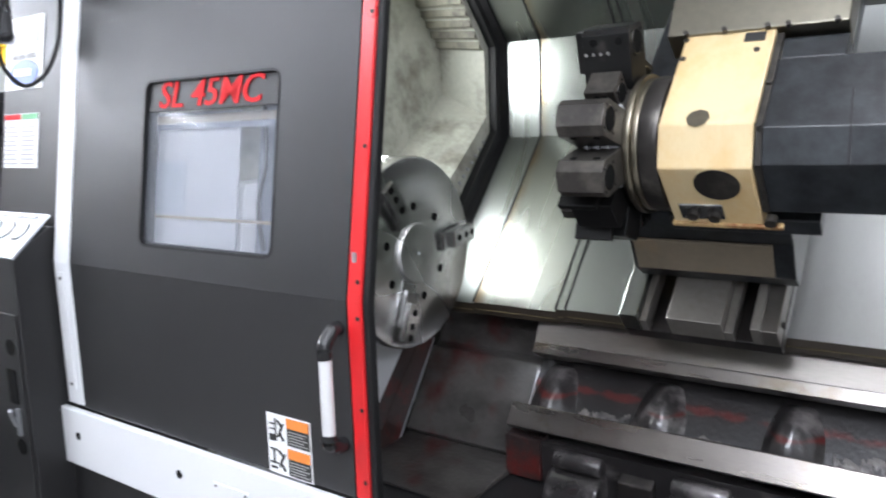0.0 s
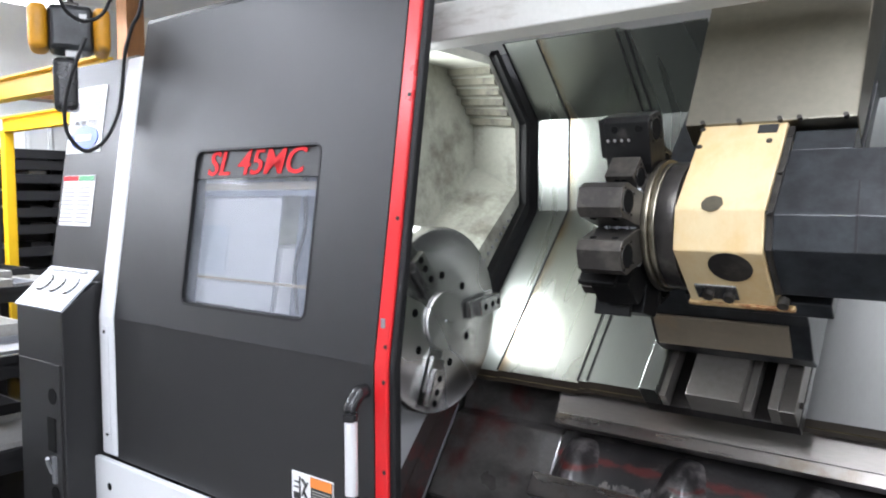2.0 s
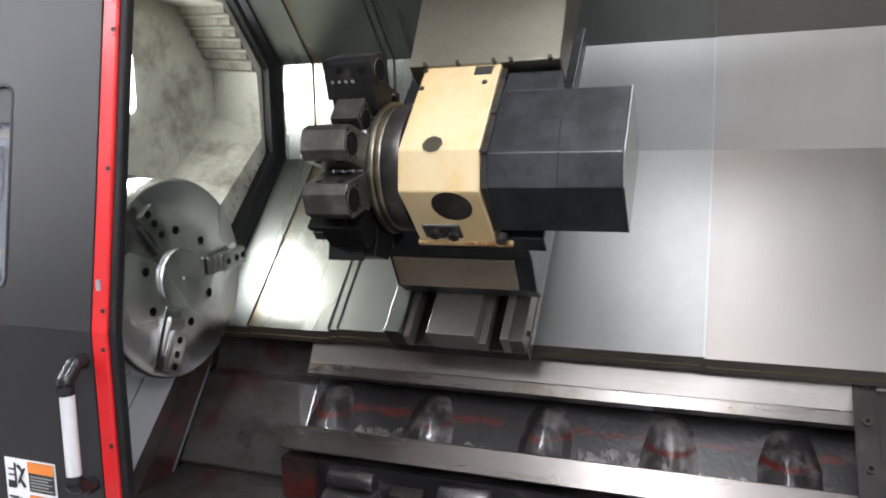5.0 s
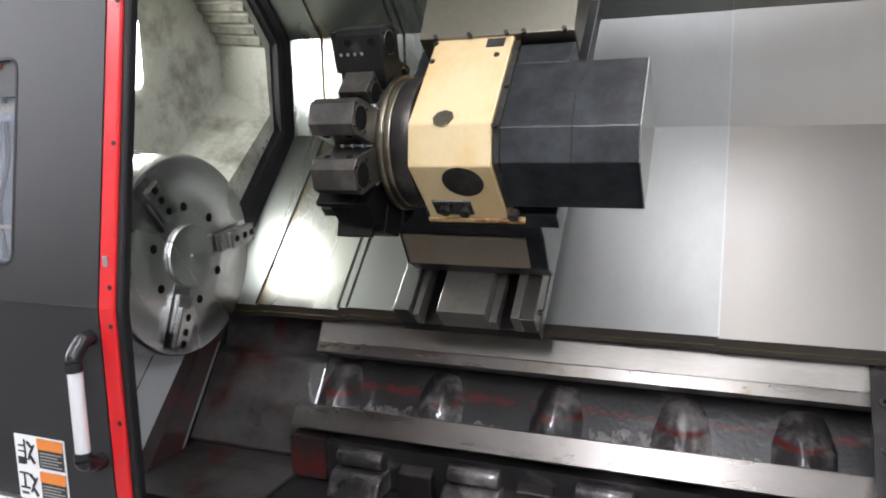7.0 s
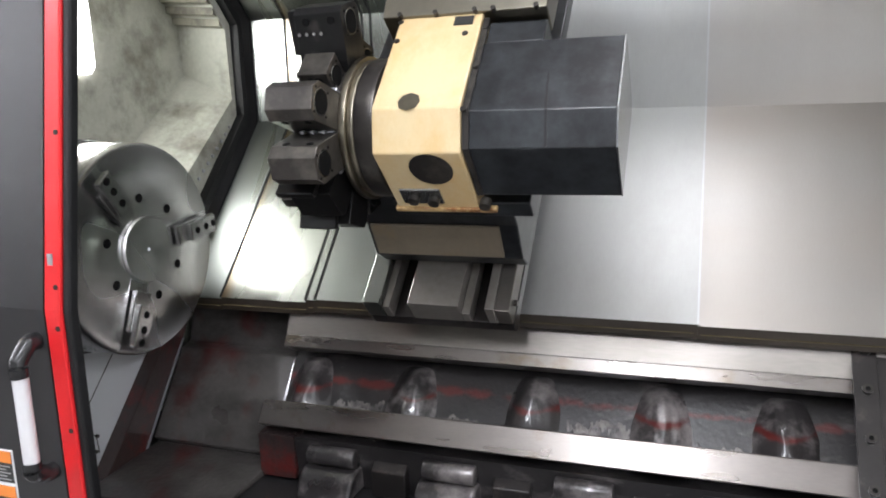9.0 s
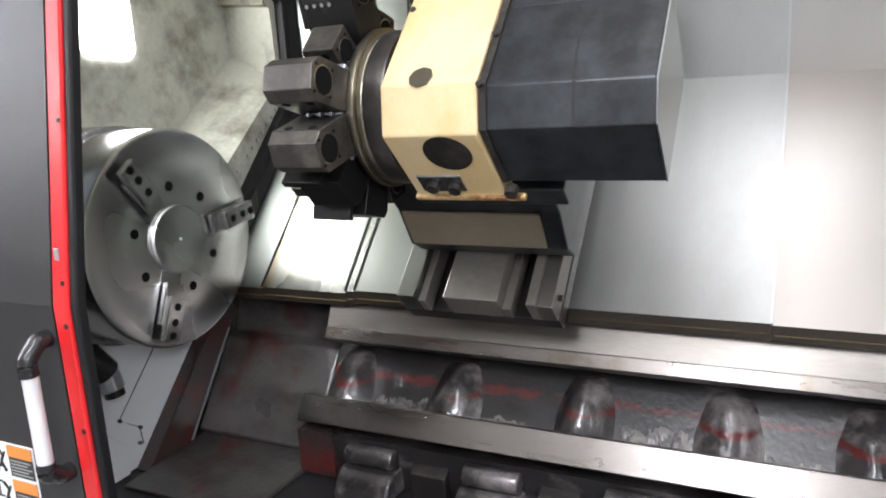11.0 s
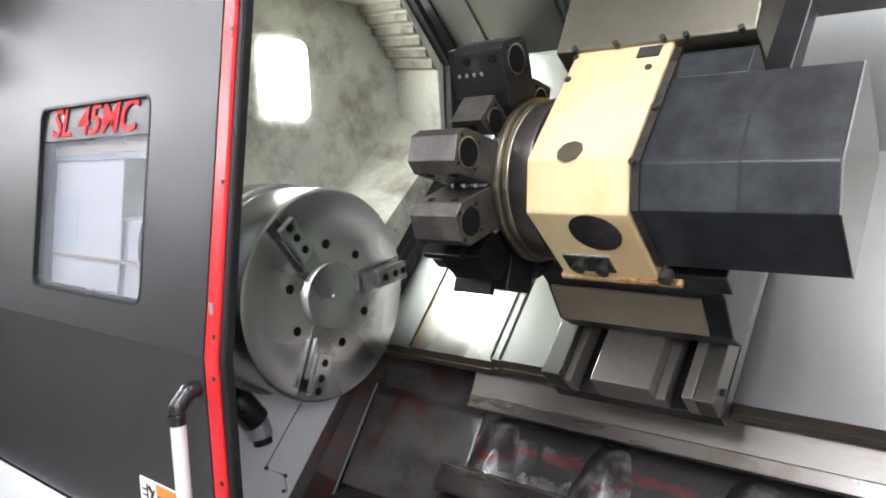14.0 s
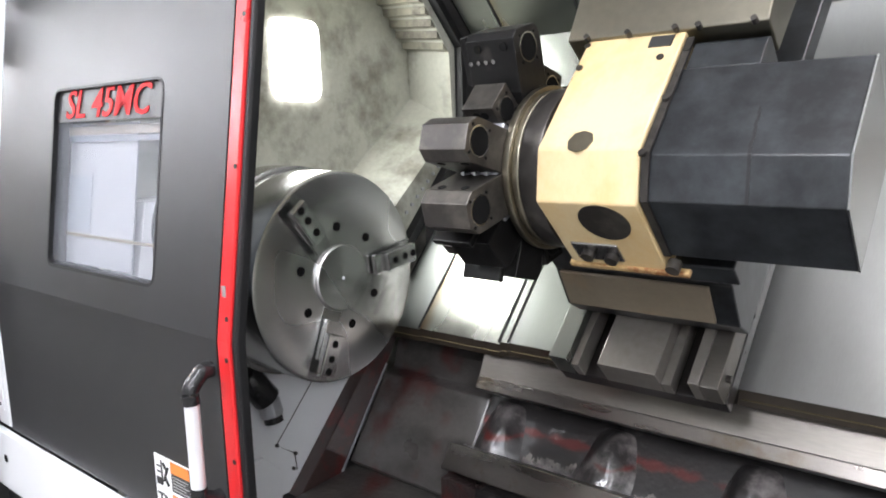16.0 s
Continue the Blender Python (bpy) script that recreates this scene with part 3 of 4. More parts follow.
letters("lettering", "MACHINE TOOLS", 0.026, pose(-1.4725, lean(1.688) + 0.0245, 1.688, 90 - tilt, 0, 0) @ Matrix.Diagonal((0.8, 1, 1, 1)), INKG, sign, 0.0006, 0.0, "CENTER")
sign.location += Vector((-0.083, 0.0043, 0.028))
card = thing("notice_card", "white notice card with red and green header", "sign", (-1.45, lean(1.43) + 0.03, 1.43))
part("sheet", on_ctl(-1.635, -1.405, 1.305, 1.49, 0.003), PAPER, card)
part("red_header", on_ctl(-1.63, -1.525, 1.47, 1.488, 0.006), INKRED, card)
part("green_header", on_ctl(-1.518, -1.41, 1.47, 1.488, 0.006), INKGRN, card)
for k in range(9):
    part("text_bar", on_ctl(-1.625, -1.53 - 0.01 * (k % 3), 1.317 + 0.0155 * k, 1.322 + 0.0155 * k, 0.006), INKG, card)
    part("text_bar", on_ctl(-1.515, -1.42 - 0.008 * (k % 2), 1.317 + 0.0155 * k, 1.322 + 0.0155 * k, 0.006), INKG, card)

card.location += Vector((-0.038, 0.0062, 0.040))

# ---- lathe: headstock end ----
hw = thing("headstock_wall", "grimy off-white inner wall behind the chuck", "machine interior", (-0.6, 0.7, 0.4), kind="structure")
b = B(); prism(b, [(0.06, 0.38), (1.32, 0.38), (1.32, 2.0), (0.22, 2.0), (0.06, 1.05)], -0.63, -0.593)
part("back_sheet", b, GREYWALL, hw)
b = B()
INN = [(0.86, 1.245), (1.0, 1.362), (1.258, 1.57), (1.252, 1.74), (1.07, 1.95), (0.22, 1.96)]
FRO = [(0.86, 1.155), (0.95, 1.235), (1.232, 1.475), (1.222, 1.715), (1.045, 1.935), (0.22, 1.945)]
OUT = [(0.90, 1.05), (0.99, 1.14), (1.275, 1.42), (1.270, 1.745), (1.075, 1.965), (0.22, 1.985)]
ra = [b.verts.new((-0.592, y, z)) for y, z in INN]
rb = [b.verts.new((-0.373, y, z)) for y, z in FRO]
rc = [b.verts.new((-0.373, y, z)) for y, z in OUT]
rd = [b.verts.new((-0.592, y + 0.03, z + 0.0)) for y, z in INN]
for p, q in ((ra, rb), (rb, rc), (rc, rd)):
    for i in range(len(p) - 1):
        b.faces.new((p[i], p[i + 1], q[i + 1], q[i]))
bmesh.ops.recalc_face_normals(b, faces=b.faces)
part("arch_collar", b, GREYWALL, hw, "stained folded sheet arch")
for k in range(6):
    f0, f1 = (k + 0.1) / 6, (k + 0.9) / 6
    b = B()
    vs = []
    for x, (ya, za), (yb, zb) in ((-0.591, (1.252, 1.74), (1.07, 1.95)), (-0.375, (1.222, 1.715), (1.045, 1.935))):
        for f, dep in ((f0, 0.0), ((f0 + f1) / 2, 0.014), (f1, 0.0)):
            vs.append(b.verts.new((x, ya + (yb - ya) * f - dep * 0.76 - 0.002, za + (zb - za) * f - dep * 0.65 - 0.002)))
    b.faces.new((vs[0], vs[1], vs[4], vs[3])), b.faces.new((vs[1], vs[2], vs[5], vs[4])), b.faces.new(vs[:3]), b.faces.new(vs[3:])
    bmesh.ops.recalc_face_normals(b, faces=b.faces)
    part("fold", b, GRIME, hw, "grimy folded rib")
b = B()
GIN = [(0.785, 0.93), (1.251, 1.418), (1.251, 1.732), (1.036, 1.966)]
GOUT = [(0.765, 0.955 - 0.08), (1.277, 1.39), (1.277, 1.745), (1.05, 1.985)]
for x0, x1 in ((-0.372, -0.340),):
    rr = [[b.verts.new((x, y, z)) for y, z in pp] for x, pp in ((x0, GIN), (x1, GIN), (x1, GOUT), (x0, GOUT))]
    for p, q in zip(rr, rr[1:] + rr[:1]):
        for i in range(3):
            b.faces.new((p[i], p[i + 1], q[i + 1], q[i]))
bmesh.ops.recalc_face_normals(b, faces=b.faces)
part("gasket_frame", b, RUBBER, hw, "black rubber frame round the arch")
for k in range(9):
    y, z = 0.97 + 0.028 * k, 1.19 + 0.0235 * k
    b = B(); cyl(b, (-0.372, y + 0.006, z), (-0.366, y + 0.006, z), 0.006, seg=8)
    part("bolt", b, GALV, hw)
# lower white sheets
b = B(); prism(b, [(0.06, 0.38), (0.60, 0.38), (0.98, 0.93), (0.98, 1.02), (0.80, 1.30), (0.12, 1.30), (0.07, 1.05)], -0.592, -0.452)
part("lower_sheet", b, WHITEP, hw, "white lower sheet with screws")
b = B(); prism(b, [(0.30, 0.38), (0.46, 0.38), (0.46, 0.47), (0.40, 0.53), (0.30, 0.50)], -0.4515, -0.436); bevel(b, 0.003)
part("patch_sheet", b, WHITEP, hw)
for y, z in ((0.459, 0.543), (0.525, 0.495), (0.431, 0.48), (0.515, 0.45)):
    b = B(); cyl(b, (-0.4515, y, z), (-0.444, y, z), 0.0055, seg=10)
    part("screw", b, BLACKOX, hw)
b = B(); tube(b, [(-0.4515, 0.64, 0.735), (-0.4515, 0.459, 0.543), (-0.4515, 0.525, 0.495), (-0.4515, 0.53, 0.44)], 0.0018, 6)
part("sheet_seam", b, BLACKOX, hw, "dark sheet joint")
lampu = thing("work_lamp", "lit rounded rectangular work lamp window in the end wall", "lamp", (-0.59, 0.73, 1.68))
b = B()
pts = []
for cy, cz, a0 in ((0.79, 1.77, 0), (0.67, 1.77, 90), (0.67, 1.593, 180), (0.79, 1.593, 270)):
    for k in range(5):
        q = radians(a0 + 22.5 * k)
        pts.append((cy + 0.035 * math.cos(q), cz + 0.035 * math.sin(q)))
prism(b, pts, -0.592, -0.584)
part("lens", b, LAMPGLASS, lampu, "glowing white lens")

CY, CZ, CX = 0.502, 1.074, -0.178
chuck = thing("lathe_chuck", "large polished steel three-jaw lathe chuck", "chuck", (CX, CY, CZ))
def ring_profile(b, prof, seg=96):
    rows = []
    for x, r in prof:
        rows.append([b.verts.new((x, CY + r * math.cos(2 * math.pi * k / seg), CZ + r * math.sin(2 * math.pi * k / seg))) for k in range(seg)])
    for p, q in zip(rows, rows[1:]):
        for k in range(seg):
            b.faces.new((p[k], p[(k + 1) % seg], q[(k + 1) % seg], q[k]))
    b.faces.new(rows[0][::-1]), b.faces.new(rows[-1])
    bmesh.ops.recalc_face_normals(b, faces=b.faces)
R0 = 0.284
b = B(); ring_profile(b, [(-0.34, R0 - 0.01), (-0.335, R0), (-0.188, R0), (-0.181, R0 - 0.004), (-0.178, R0 - 0.012), (-0.178, 0.128)])
part("chuck_body", b, TURNED, chuck, "", True)
b = B(); ring_profile(b, [(-0.178, 0.090), (-0.170, 0.090), (-0.166, 0.086), (-0.166, 0.003)], 48)
part("centre_cap", b, TURNED, chuck, "round centre cover", True)
b = B(); cyl(b, (-0.1662, CY, CZ), (-0.1625, CY, CZ), 0.005, 0.002, seg=12)
part("centre_mark", b, PANELGREY, chuck, "bright little centre point", True)
b = B(); ring_profile(b, [(-0.46, 0.275), (-0.455, 0.295), (-0.365, 0.295), (-0.36, 0.285)])
part("back_plate", b, TURNED, chuck, "dark back plate", True)
b = B(); ring_profile(b, [(-0.592, 0.20), (-0.34, 0.20), (-0.3395, 0.19)])
part("spindle_nose", b, TURNED, chuck, "", True)
for k in range(3):
    a = radians(8 + 120 * k)
    rot = Matrix.Translation((CX, CY, CZ)) @ Matrix.Rotation(a, 4, "X")
    b = B()
    box(b, -0.03, 0.0012, 0.088, 0.272, -0.034, 0.034)
    bmesh.ops.transform(b, matrix=rot, verts=b.verts)
    part("jaw_slot", b, STEEL, chuck, "steel jaw guide")
    b = B()
    prism(b, [(0.115, -0.028), (0.225, -0.028), (0.225, 0.028), (0.115, 0.028)], 0.0042, 0.022)
    prism(b, [(0.150, -0.026), (0.262, -0.026), (0.262, 0.026), (0.150, 0.026)], 0.0222, 0.040)
    bevel(b, 0.003)
    bmesh.ops.transform(b, matrix=rot, verts=b.verts)
    jaw = part("jaw", b, STEEL, chuck, "stepped bright steel jaw")
    for r in (0.175, 0.215, 0.248):
        b = B(); cyl(b, (0.0402, r, 0), (0.0412, r, 0), 0.010, seg=14)
        bmesh.ops.transform(b, matrix=rot, verts=b.verts)
        part("bolt", b, HOLESHADE, jaw)
    # bolt holes drawn as black discs, depth shade in the colour only
    for aa, r in ((36, 0.138), (84, 0.138)):
        b = B(); q = a + radians(aa)
        c = (CX, CY + r * math.cos(q), CZ + r * math.sin(q))
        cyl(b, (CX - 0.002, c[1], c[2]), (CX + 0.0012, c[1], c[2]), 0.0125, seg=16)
        part("bolt_hole_mark", b, HOLESHADE, chuck)
noz = thing("coolant_nozzle", "black coolant nozzle under the chuck", "nozzle", (-0.45, 0.42, 0.70))
b = B(); cyl(b, (-0.415, 0.345, 0.80), (-0.395, 0.40, 0.715), 0.040, seg=24); bevel(b, 0.006)
part("nozzle_body", b, BLACKP, noz, "", True)
b = B(); cyl(b, (-0.3949, 0.4003, 0.7145), (-0.385, 0.405, 0.668), 0.034, seg=8); bevel(b, 0.004)
part("nozzle_ring", b, GALV, noz, "bright worn nozzle collar")
b = B(); cyl(b, (-0.3849, 0.4051, 0.6675), (-0.382, 0.4065, 0.650), 0.027, seg=20)
part("nozzle_tip", b, BLACKP, noz, "", True)
b = B(); box(b, -0.4515, -0.40, 0.315, 0.375, 0.775, 0.835); bevel(b, 0.004)
part("nozzle_mount", b, BLACKP, noz)

# ---- lathe: sheet covers ----
def cover_poly(off, t=0.004, lip=True):
    """Cross-section of a bent cover, off metres behind the front one."""
    d = off
    front = [(0.79 + d * 0.75, 0.88 - d * 0.70), (1.277 + d, 1.405 - d * 0.35), (1.277 + d, 1.737 + d * 0.35), (1.035 + d * 0.7, 1.985 + d * 0.7)]
    tt = t
    back = [(1.035 + d * 0.7 + tt, 1.985 + d * 0.7 + tt), (1.277 + d + tt * 1.2, 1.737 + d * 0.35 + tt * 0.4), (1.277 + d + tt * 1.2, 1.405 - d * 0.35 - tt * 0.4), (0.79 + d * 0.75 + tt, 0.88 - d * 0.7 - tt * 0.9)]
    return front + back
def cover(x0, x1, off, m, label, t=0.004, right=False):
    b = B(); prism(b, cover_poly(off, t), x0, x1)
    ob = solo("way_cover", b, m, label, "machine cover", group="telescopic way covers")
    # folded hem along the bottom
    b = B(); y, z = 0.79 + off * 0.75, 0.88 - off * 0.70
    prism(b, [(y + 0.001, z - 0.0015), (y - 0.003, z - 0.036), (y + 0.035, z - 0.012), (y + 0.02, z + 0.012)], x0 + 0.002, x1 - 0.002)
    part("hem", b, EDGE, ob, "dark oily folded hem")
    b = B()
    xe = x1 if right else x0
    prism(b, cover_poly(off - 0.003, 0.0028), xe - (0.003 if right else 0.004), xe + 0.002)
    part("wiper", b, GALV if right else RUBBER, ob, "bright folded edge" if right else "black wiper edge")
    b = B(); prism(b, [(y - 0.0032, z - 0.0225), (y - 0.0012, z - 0.0210), (y - 0.0012, z - 0.0240)], x0 + 0.01, x1 - 0.01)
    part("brass_lip", b, BRASSLINE, ob, "thin brass wiper line")
    for k in range(0 if x0 > 0.1 else 4):
        x = x0 + (x1 - x0) * (0.18 + 0.22 * k)
        b = B(); cyl(b, (x, 1.275 + off, 1.47), (x, 1.2785 + off, 1.47), 0.0035, seg=8)
        part("rivet", b, GALV, ob)
    return ob
cover(-0.321, -0.175, 0.030, SHEET, "bright brushed steel way cover with folds")
cover(-0.178, 0.131, 0.022, RUSTSHEET, "rust-stained brushed steel way cover")
for k in range(3):
    cover(0.128, 0.140 + 0.012 * k, 0.016 - 0.005 * k, SHEET, "edge of a nested steel way cover", 0.003)
cover(0.162, 0.425, 0.0, SHEET, "plain brushed steel way cover next to the saddle")
cover(0.772, 1.228, 0.008, SHEETF, "plain brushed steel way cover behind the turret", right=True)
cover(1.224, 1.80, 0.016, SHEETR, "faintly pink-stained brushed steel way cover", right=True)
cover(1.796, 2.35, 0.024, SHEETR, "brushed steel way cover at the tail end")
# upper front beam
b = B(); prism(b, [(0.34, 1.868), (0.40, 1.858), (0.46, 1.875), (0.46, 1.975), (0.33, 1.965)], -0.30, 2.35); bevel(b, 0.005)
solo("front_beam", b, BEAMWHITE, "worn off-white painted top beam", "machine frame", kind="structure")
b = B(); box(b, 2.36, 2.40, 0.0, 1.7, 0.376, 2.0)
solo("tail_end_wall", b, GREYWALL, "plain inner end wall of the machine", "machine interior", "structure")
b = B(); prism(b, [(1.42, 0.376), (1.45, 0.376), (1.45, 2.05), (1.42, 2.05)], -1.6, 2.358)
solo("rear_wall", b, CHARCOAL, "plain charcoal rear machine wall", "machine interior", "structure")
b = B(); box(b, -1.255, -0.64, 0.23, 1.41, 1.96, 1.99)
solo("machine_roof", b, CHARCOAL, "charcoal sheet roof over the headstock", "machine cover", "structure")

# ---- lathe: bed ----
bed = thing("lathe_bed", "dark oily cast iron slant bed with ground rails", "machine bed", (0.6, 0.75, 0.376))
b = B(); prism(b, [(0.778, 0.734), (0.7945, 0.765), (0.86, 0.745), (0.84, 0.70)], 0.054, 2.355); bevel(b, 0.002)
part("upper_rail_edge", b, RAIL, bed, "bright ground edge of the upper slideway")
b = B(); prism(b, [(0.7952, 0.7655), (0.832, 0.838), (0.97, 0.96), (1.0, 0.90), (0.86, 0.7457)], 0.056, 2.354)
part("upper_rail", b, DULLWAY, bed, "dull worn upper slideway")
b = B(); prism(b, [(0.632, 0.545), (0.674, 0.606), (0.74, 0.575), (0.69, 0.515)], 0.04, 2.355); bevel(b, 0.003)
part("lower_rail", b, RAIL, bed, "bright ground steel slideway")
b = B(); prism(b, [(0.645, 0.513), (0.66, 0.50), (0.738, 0.505), (0.885, 0.683), (1.05, 0.88), (1.2, 0.5), (0.66, 0.377)], 0.041, 2.354)
part("bed_web", b, CASTGREY, bed, "dark worn casting between the rails")
b = B()
prism(b, [(0.70, 0.377), (0.716, 0.408), (0.695, 0.421), (0.868, 0.668), (0.912, 0.676), (0.935, 0.75), (0.955, 0.79), (1.2, 0.80), (1.2, 0.377)], -0.397, 0.039); bevel(b, 0.006)
part("head_block", b, CASTING, bed, "dark casting with red primer showing")
b = B(); prism(b, [(0.49, 0.378), (0.53, 0.42), (0.79, 0.705), (0.86, 0.79), (0.95, 0.79), (0.884, 0.693), (0.659, 0.378)], -0.451, -0.398); bevel(b, 0.003)
part("flange", b, FLANGE, bed, "red-brown flange edge")
b = B(); tube(b, [(-0.397, 0.657, 0.386), (-0.397, 0.716, 0.469), (-0.396, 0.796, 0.581), (-0.397, 0.882, 0.694)], 0.0042, 8)
part("weld_bead", b, GALV, bed, "bright weld bead along the flange")
b = B(); prism(b, [(0.40, 0.377), (0.714, 0.377), (0.714, 0.404), (0.66, 0.398), (0.40, 0.384)], -0.397, 0.039); bevel(b, 0.004)
part("front_ledge", b, CASTING, bed)
def web_rib(b, x, k):
    """A cast rib swelling out of the sloping web, arched at its top."""
    top, down, out = Vector((x, 0.876, 0.672)), Vector((0, -0.133, -0.161)), Vector((0, -0.771, 0.637))
    nu, ns = 26, 16
    rows = []
    for j in range(ns + 1):
        s = j / ns
        half = 0.040 + 0.034 * min(1.0, s / 0.5) ** 0.6 + 0.008 * s
        row = []
        for i in range(nu + 1):
            a = -1 + 2 * i / nu
            rise = (0.5 + 0.5 * math.cos(math.pi * a)) ** 0.62
            end = min(1.0, s / 0.4)
            h = 0.046 * rise * (end * (2 - end)) ** 0.7
            h *= 1 + 0.12 * noise.noise(Vector((a * 4.3, s * 5.2, k * 1.7))) + 0.25 * noise.noise(Vector((a * 1.3, s * 2.2, k * 3.7)))
            p = top + down * s + Vector((half * a * (1 + 0.06 * noise.noise(Vector((s * 3, k * 5.1, 0.3)))), 0, 0)) + out * (h - 0.0015)
            p.x = max(p.x, 0.046)
            row.append(b.verts.new(p))
        rows.append(row)
    for p, q in zip(rows, rows[1:]):
        for i in range(nu):
            b.faces.new((p[i], p[i + 1], q[i + 1], q[i]))
    rim = rows[0] + [r[-1] for r in rows[1:]] + rows[-1][-2::-1] + [r[0] for r in rows[-2:0:-1]]
    low = [b.verts.new(v.co - out * 0.03) for v in rim]
    m = len(rim)
    for i in range(m):
        b.faces.new((rim[i], rim[(i + 1) % m], low[(i + 1) % m], low[i]))
    b.faces.new(low)
    bmesh.ops.recalc_face_normals(b, faces=b.faces)


b = B(); prism(b, [(0.640, 0.512), (0.70, 0.515), (0.69, 0.40), (0.640, 0.385)], 0.033, 0.15); bevel(b, 0.002)
part("web_end", b, CASTRED, bed, "red primed end of the bed web")
bx = [0.118, 0.452, 0.808, 1.146, 1.44]
for k, x in enumerate(bx):
    b = B(); web_rib(b, x, k)
    part("rib", b, RIB, bed, "wet rounded casting rib with primer smears", True)


def crust(x0, x1, s0, s1, k):
    """A chalky crust with a ragged rim lying on the sloping web."""
    top, down, out = Vector((0, 0.876, 0.672)), Vector((0, -0.133, -0.161)), Vector((0, -0.771, 0.637))
    b = B()
    nu, ns = 72, 16
    rows = []
    for j in range(ns + 1):
        f = j / ns
        row = []
        for i in range(nu + 1):
            g = i / nu
            rim = min(g, 1 - g, 0.5 * f + 0.02) * 6
            h = 0.0045 * min(1.0, rim) * (0.5 + 0.6 * noise.noise(Vector((g * 9, f * 4, k))) + 0.7 * noise.noise(Vector((g * 34, f * 13, k + 5.5)))) - 0.0008
            s_ = s0 + (s1 - s0) * f - (1 - f) * (0.12 * noise.noise(Vector((g * 4, k * 2.3, 0.7))) + 0.025 * noise.noise(Vector((g * 15, k * 2.3, 3.7))))
            row.append(b.verts.new(Vector((x0 + (x1 - x0) * g, 0, 0)) + top + down * s_ + out * h))
        rows.append(row)
    for p, q in zip(rows, rows[1:]):
        for i in range(nu):
            b.faces.new((p[i], p[i + 1], q[i + 1], q[i]))
    bmesh.ops.recalc_face_normals(b, faces=b.faces)
    part("crust", b, DEPOSIT, bed, "pale chalky coolant crust", True)


for k, (x0, x1, s0) in enumerate(((0.892, 1.078, 0.50), (0.20, 0.375, 0.55), (0.53, 0.66, 0.66), (1.215, 1.36, 0.68))):
    crust(x0, x1, s0, 0.98, k)
for x in (0.205, 0.548, 0.90, 1.25):
    b = B(); prism(b, [(0.555, 0.3775), (0.585, 0.432), (0.612, 0.448), (0.67, 0.448), (0.67, 0.3775)], x - 0.012, x + 0.15); bevel(b, 0.010, 3)
    part("foot_pad", b, RIB, bed, "wet worn casting foot with painted highlights")
    b = B(); cyl(b, (x, 0.632, 0.476), (x + 0.146, 0.632, 0.476), 0.027, seg=20); bevel(b, 0.007)
    part("boss", b, RIB, bed, "wet rounded boss under the rail", True)
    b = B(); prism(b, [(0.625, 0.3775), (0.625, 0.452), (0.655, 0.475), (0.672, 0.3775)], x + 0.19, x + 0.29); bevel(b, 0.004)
    part("pocket", b, OILBLACK, bed, "near-black recess wall")
b = B(); prism(b, [(0.585, 0.53), (0.845, 0.845), (0.89, 0.80), (0.63, 0.48)], 1.60, 1.80); bevel(b, 0.005)
tail = part("end_block", b, OILBLACK, bed, "oil-blackened block bolted to the bed")
b = B(); prism(b, [(0.578, 0.532), (0.838, 0.849), (0.844, 0.846), (0.584, 0.529)], 1.572, 1.625); bevel(b, 0.002)
part("block_plate", b, OILBLACK, bed, "bolted edge plate with rusty rim")
nn = Vector((0, -0.77, 0.64))
for u, xx in ((0.93, 1.600), (0.70, 1.600), (0.42, 1.600), (0.14, 1.600), (0.88, 1.68), (0.40, 1.68), (0.10, 1.68)):
    p = Vector((xx, 0.581 + 0.26 * u, 0.531 + 0.316 * u)) - nn * 0.001
    b = B(); cyl(b, p, p + nn * 0.014, 0.012, seg=16)
    bolt = part("bolt", b, BLACKOX, tail, "dark socket head bolt", True)
    b = B(); cyl(b, p + nn * 0.0141, p + nn * 0.0146, 0.006, seg=6)
    part("bolt_socket", b, HOLESHADE, tail)
for u in (0.86, 0.06):
    p = Vector((1.70, 0.581 + 0.26 * u, 0.531 + 0.316 * u))
    b = B(); cyl(b, p, p + Vector((0.09, -0.02, 0.015)), 0.016, seg=16); bevel(b, 0.003)
    part("stop_pin", b, OILBLACK, tail, "", True)

# ---- lathe: saddle and turret ----
def uprism(b, poly, x0, x1):
    prism(b, [un(u, n) for u, n in poly], x0, x1)
sad = thing("saddle", "machined steel saddle with dovetail slide", "machine slide", (0.62, 0.62, 0.88))
b = B(); uprism(b, [(1.09, 0.125), (1.09, 0.165), (1.75, 0.165), (1.75, 0.125)], 0.405, 0.797); bevel(b, 0.003)
part("saddle_plate", b, OILBLACK, sad, "dark steel base plate")
for x0, x1, nn, m in ((0.405, 0.455, 0.235, SHEET), (0.455, 0.475, 0.215, SADDLE), (0.532, 0.668, 0.241, SADDLE), (0.668, 0.690, 0.205, SADDLE), (0.733, 0.757, 0.235, SADDLE), (0.757, 0.795, 0.230, DULLWAY)):
    b = B(); uprism(b, [(1.088, 0.1655), (1.088, nn), (1.70, nn), (1.70, 0.1655)], x0 + 0.0005, x1 - 0.0005); bevel(b, 0.002)
    part("slide_way", b, m, sad)
for u in (1.13, 1.30):
    b = B(); y, z = un(u, 0.20); cyl(b, (0.795, y, z), (0.805, y, z), 0.008, seg=12)
    part("plug", b, BLACKOX, sad)

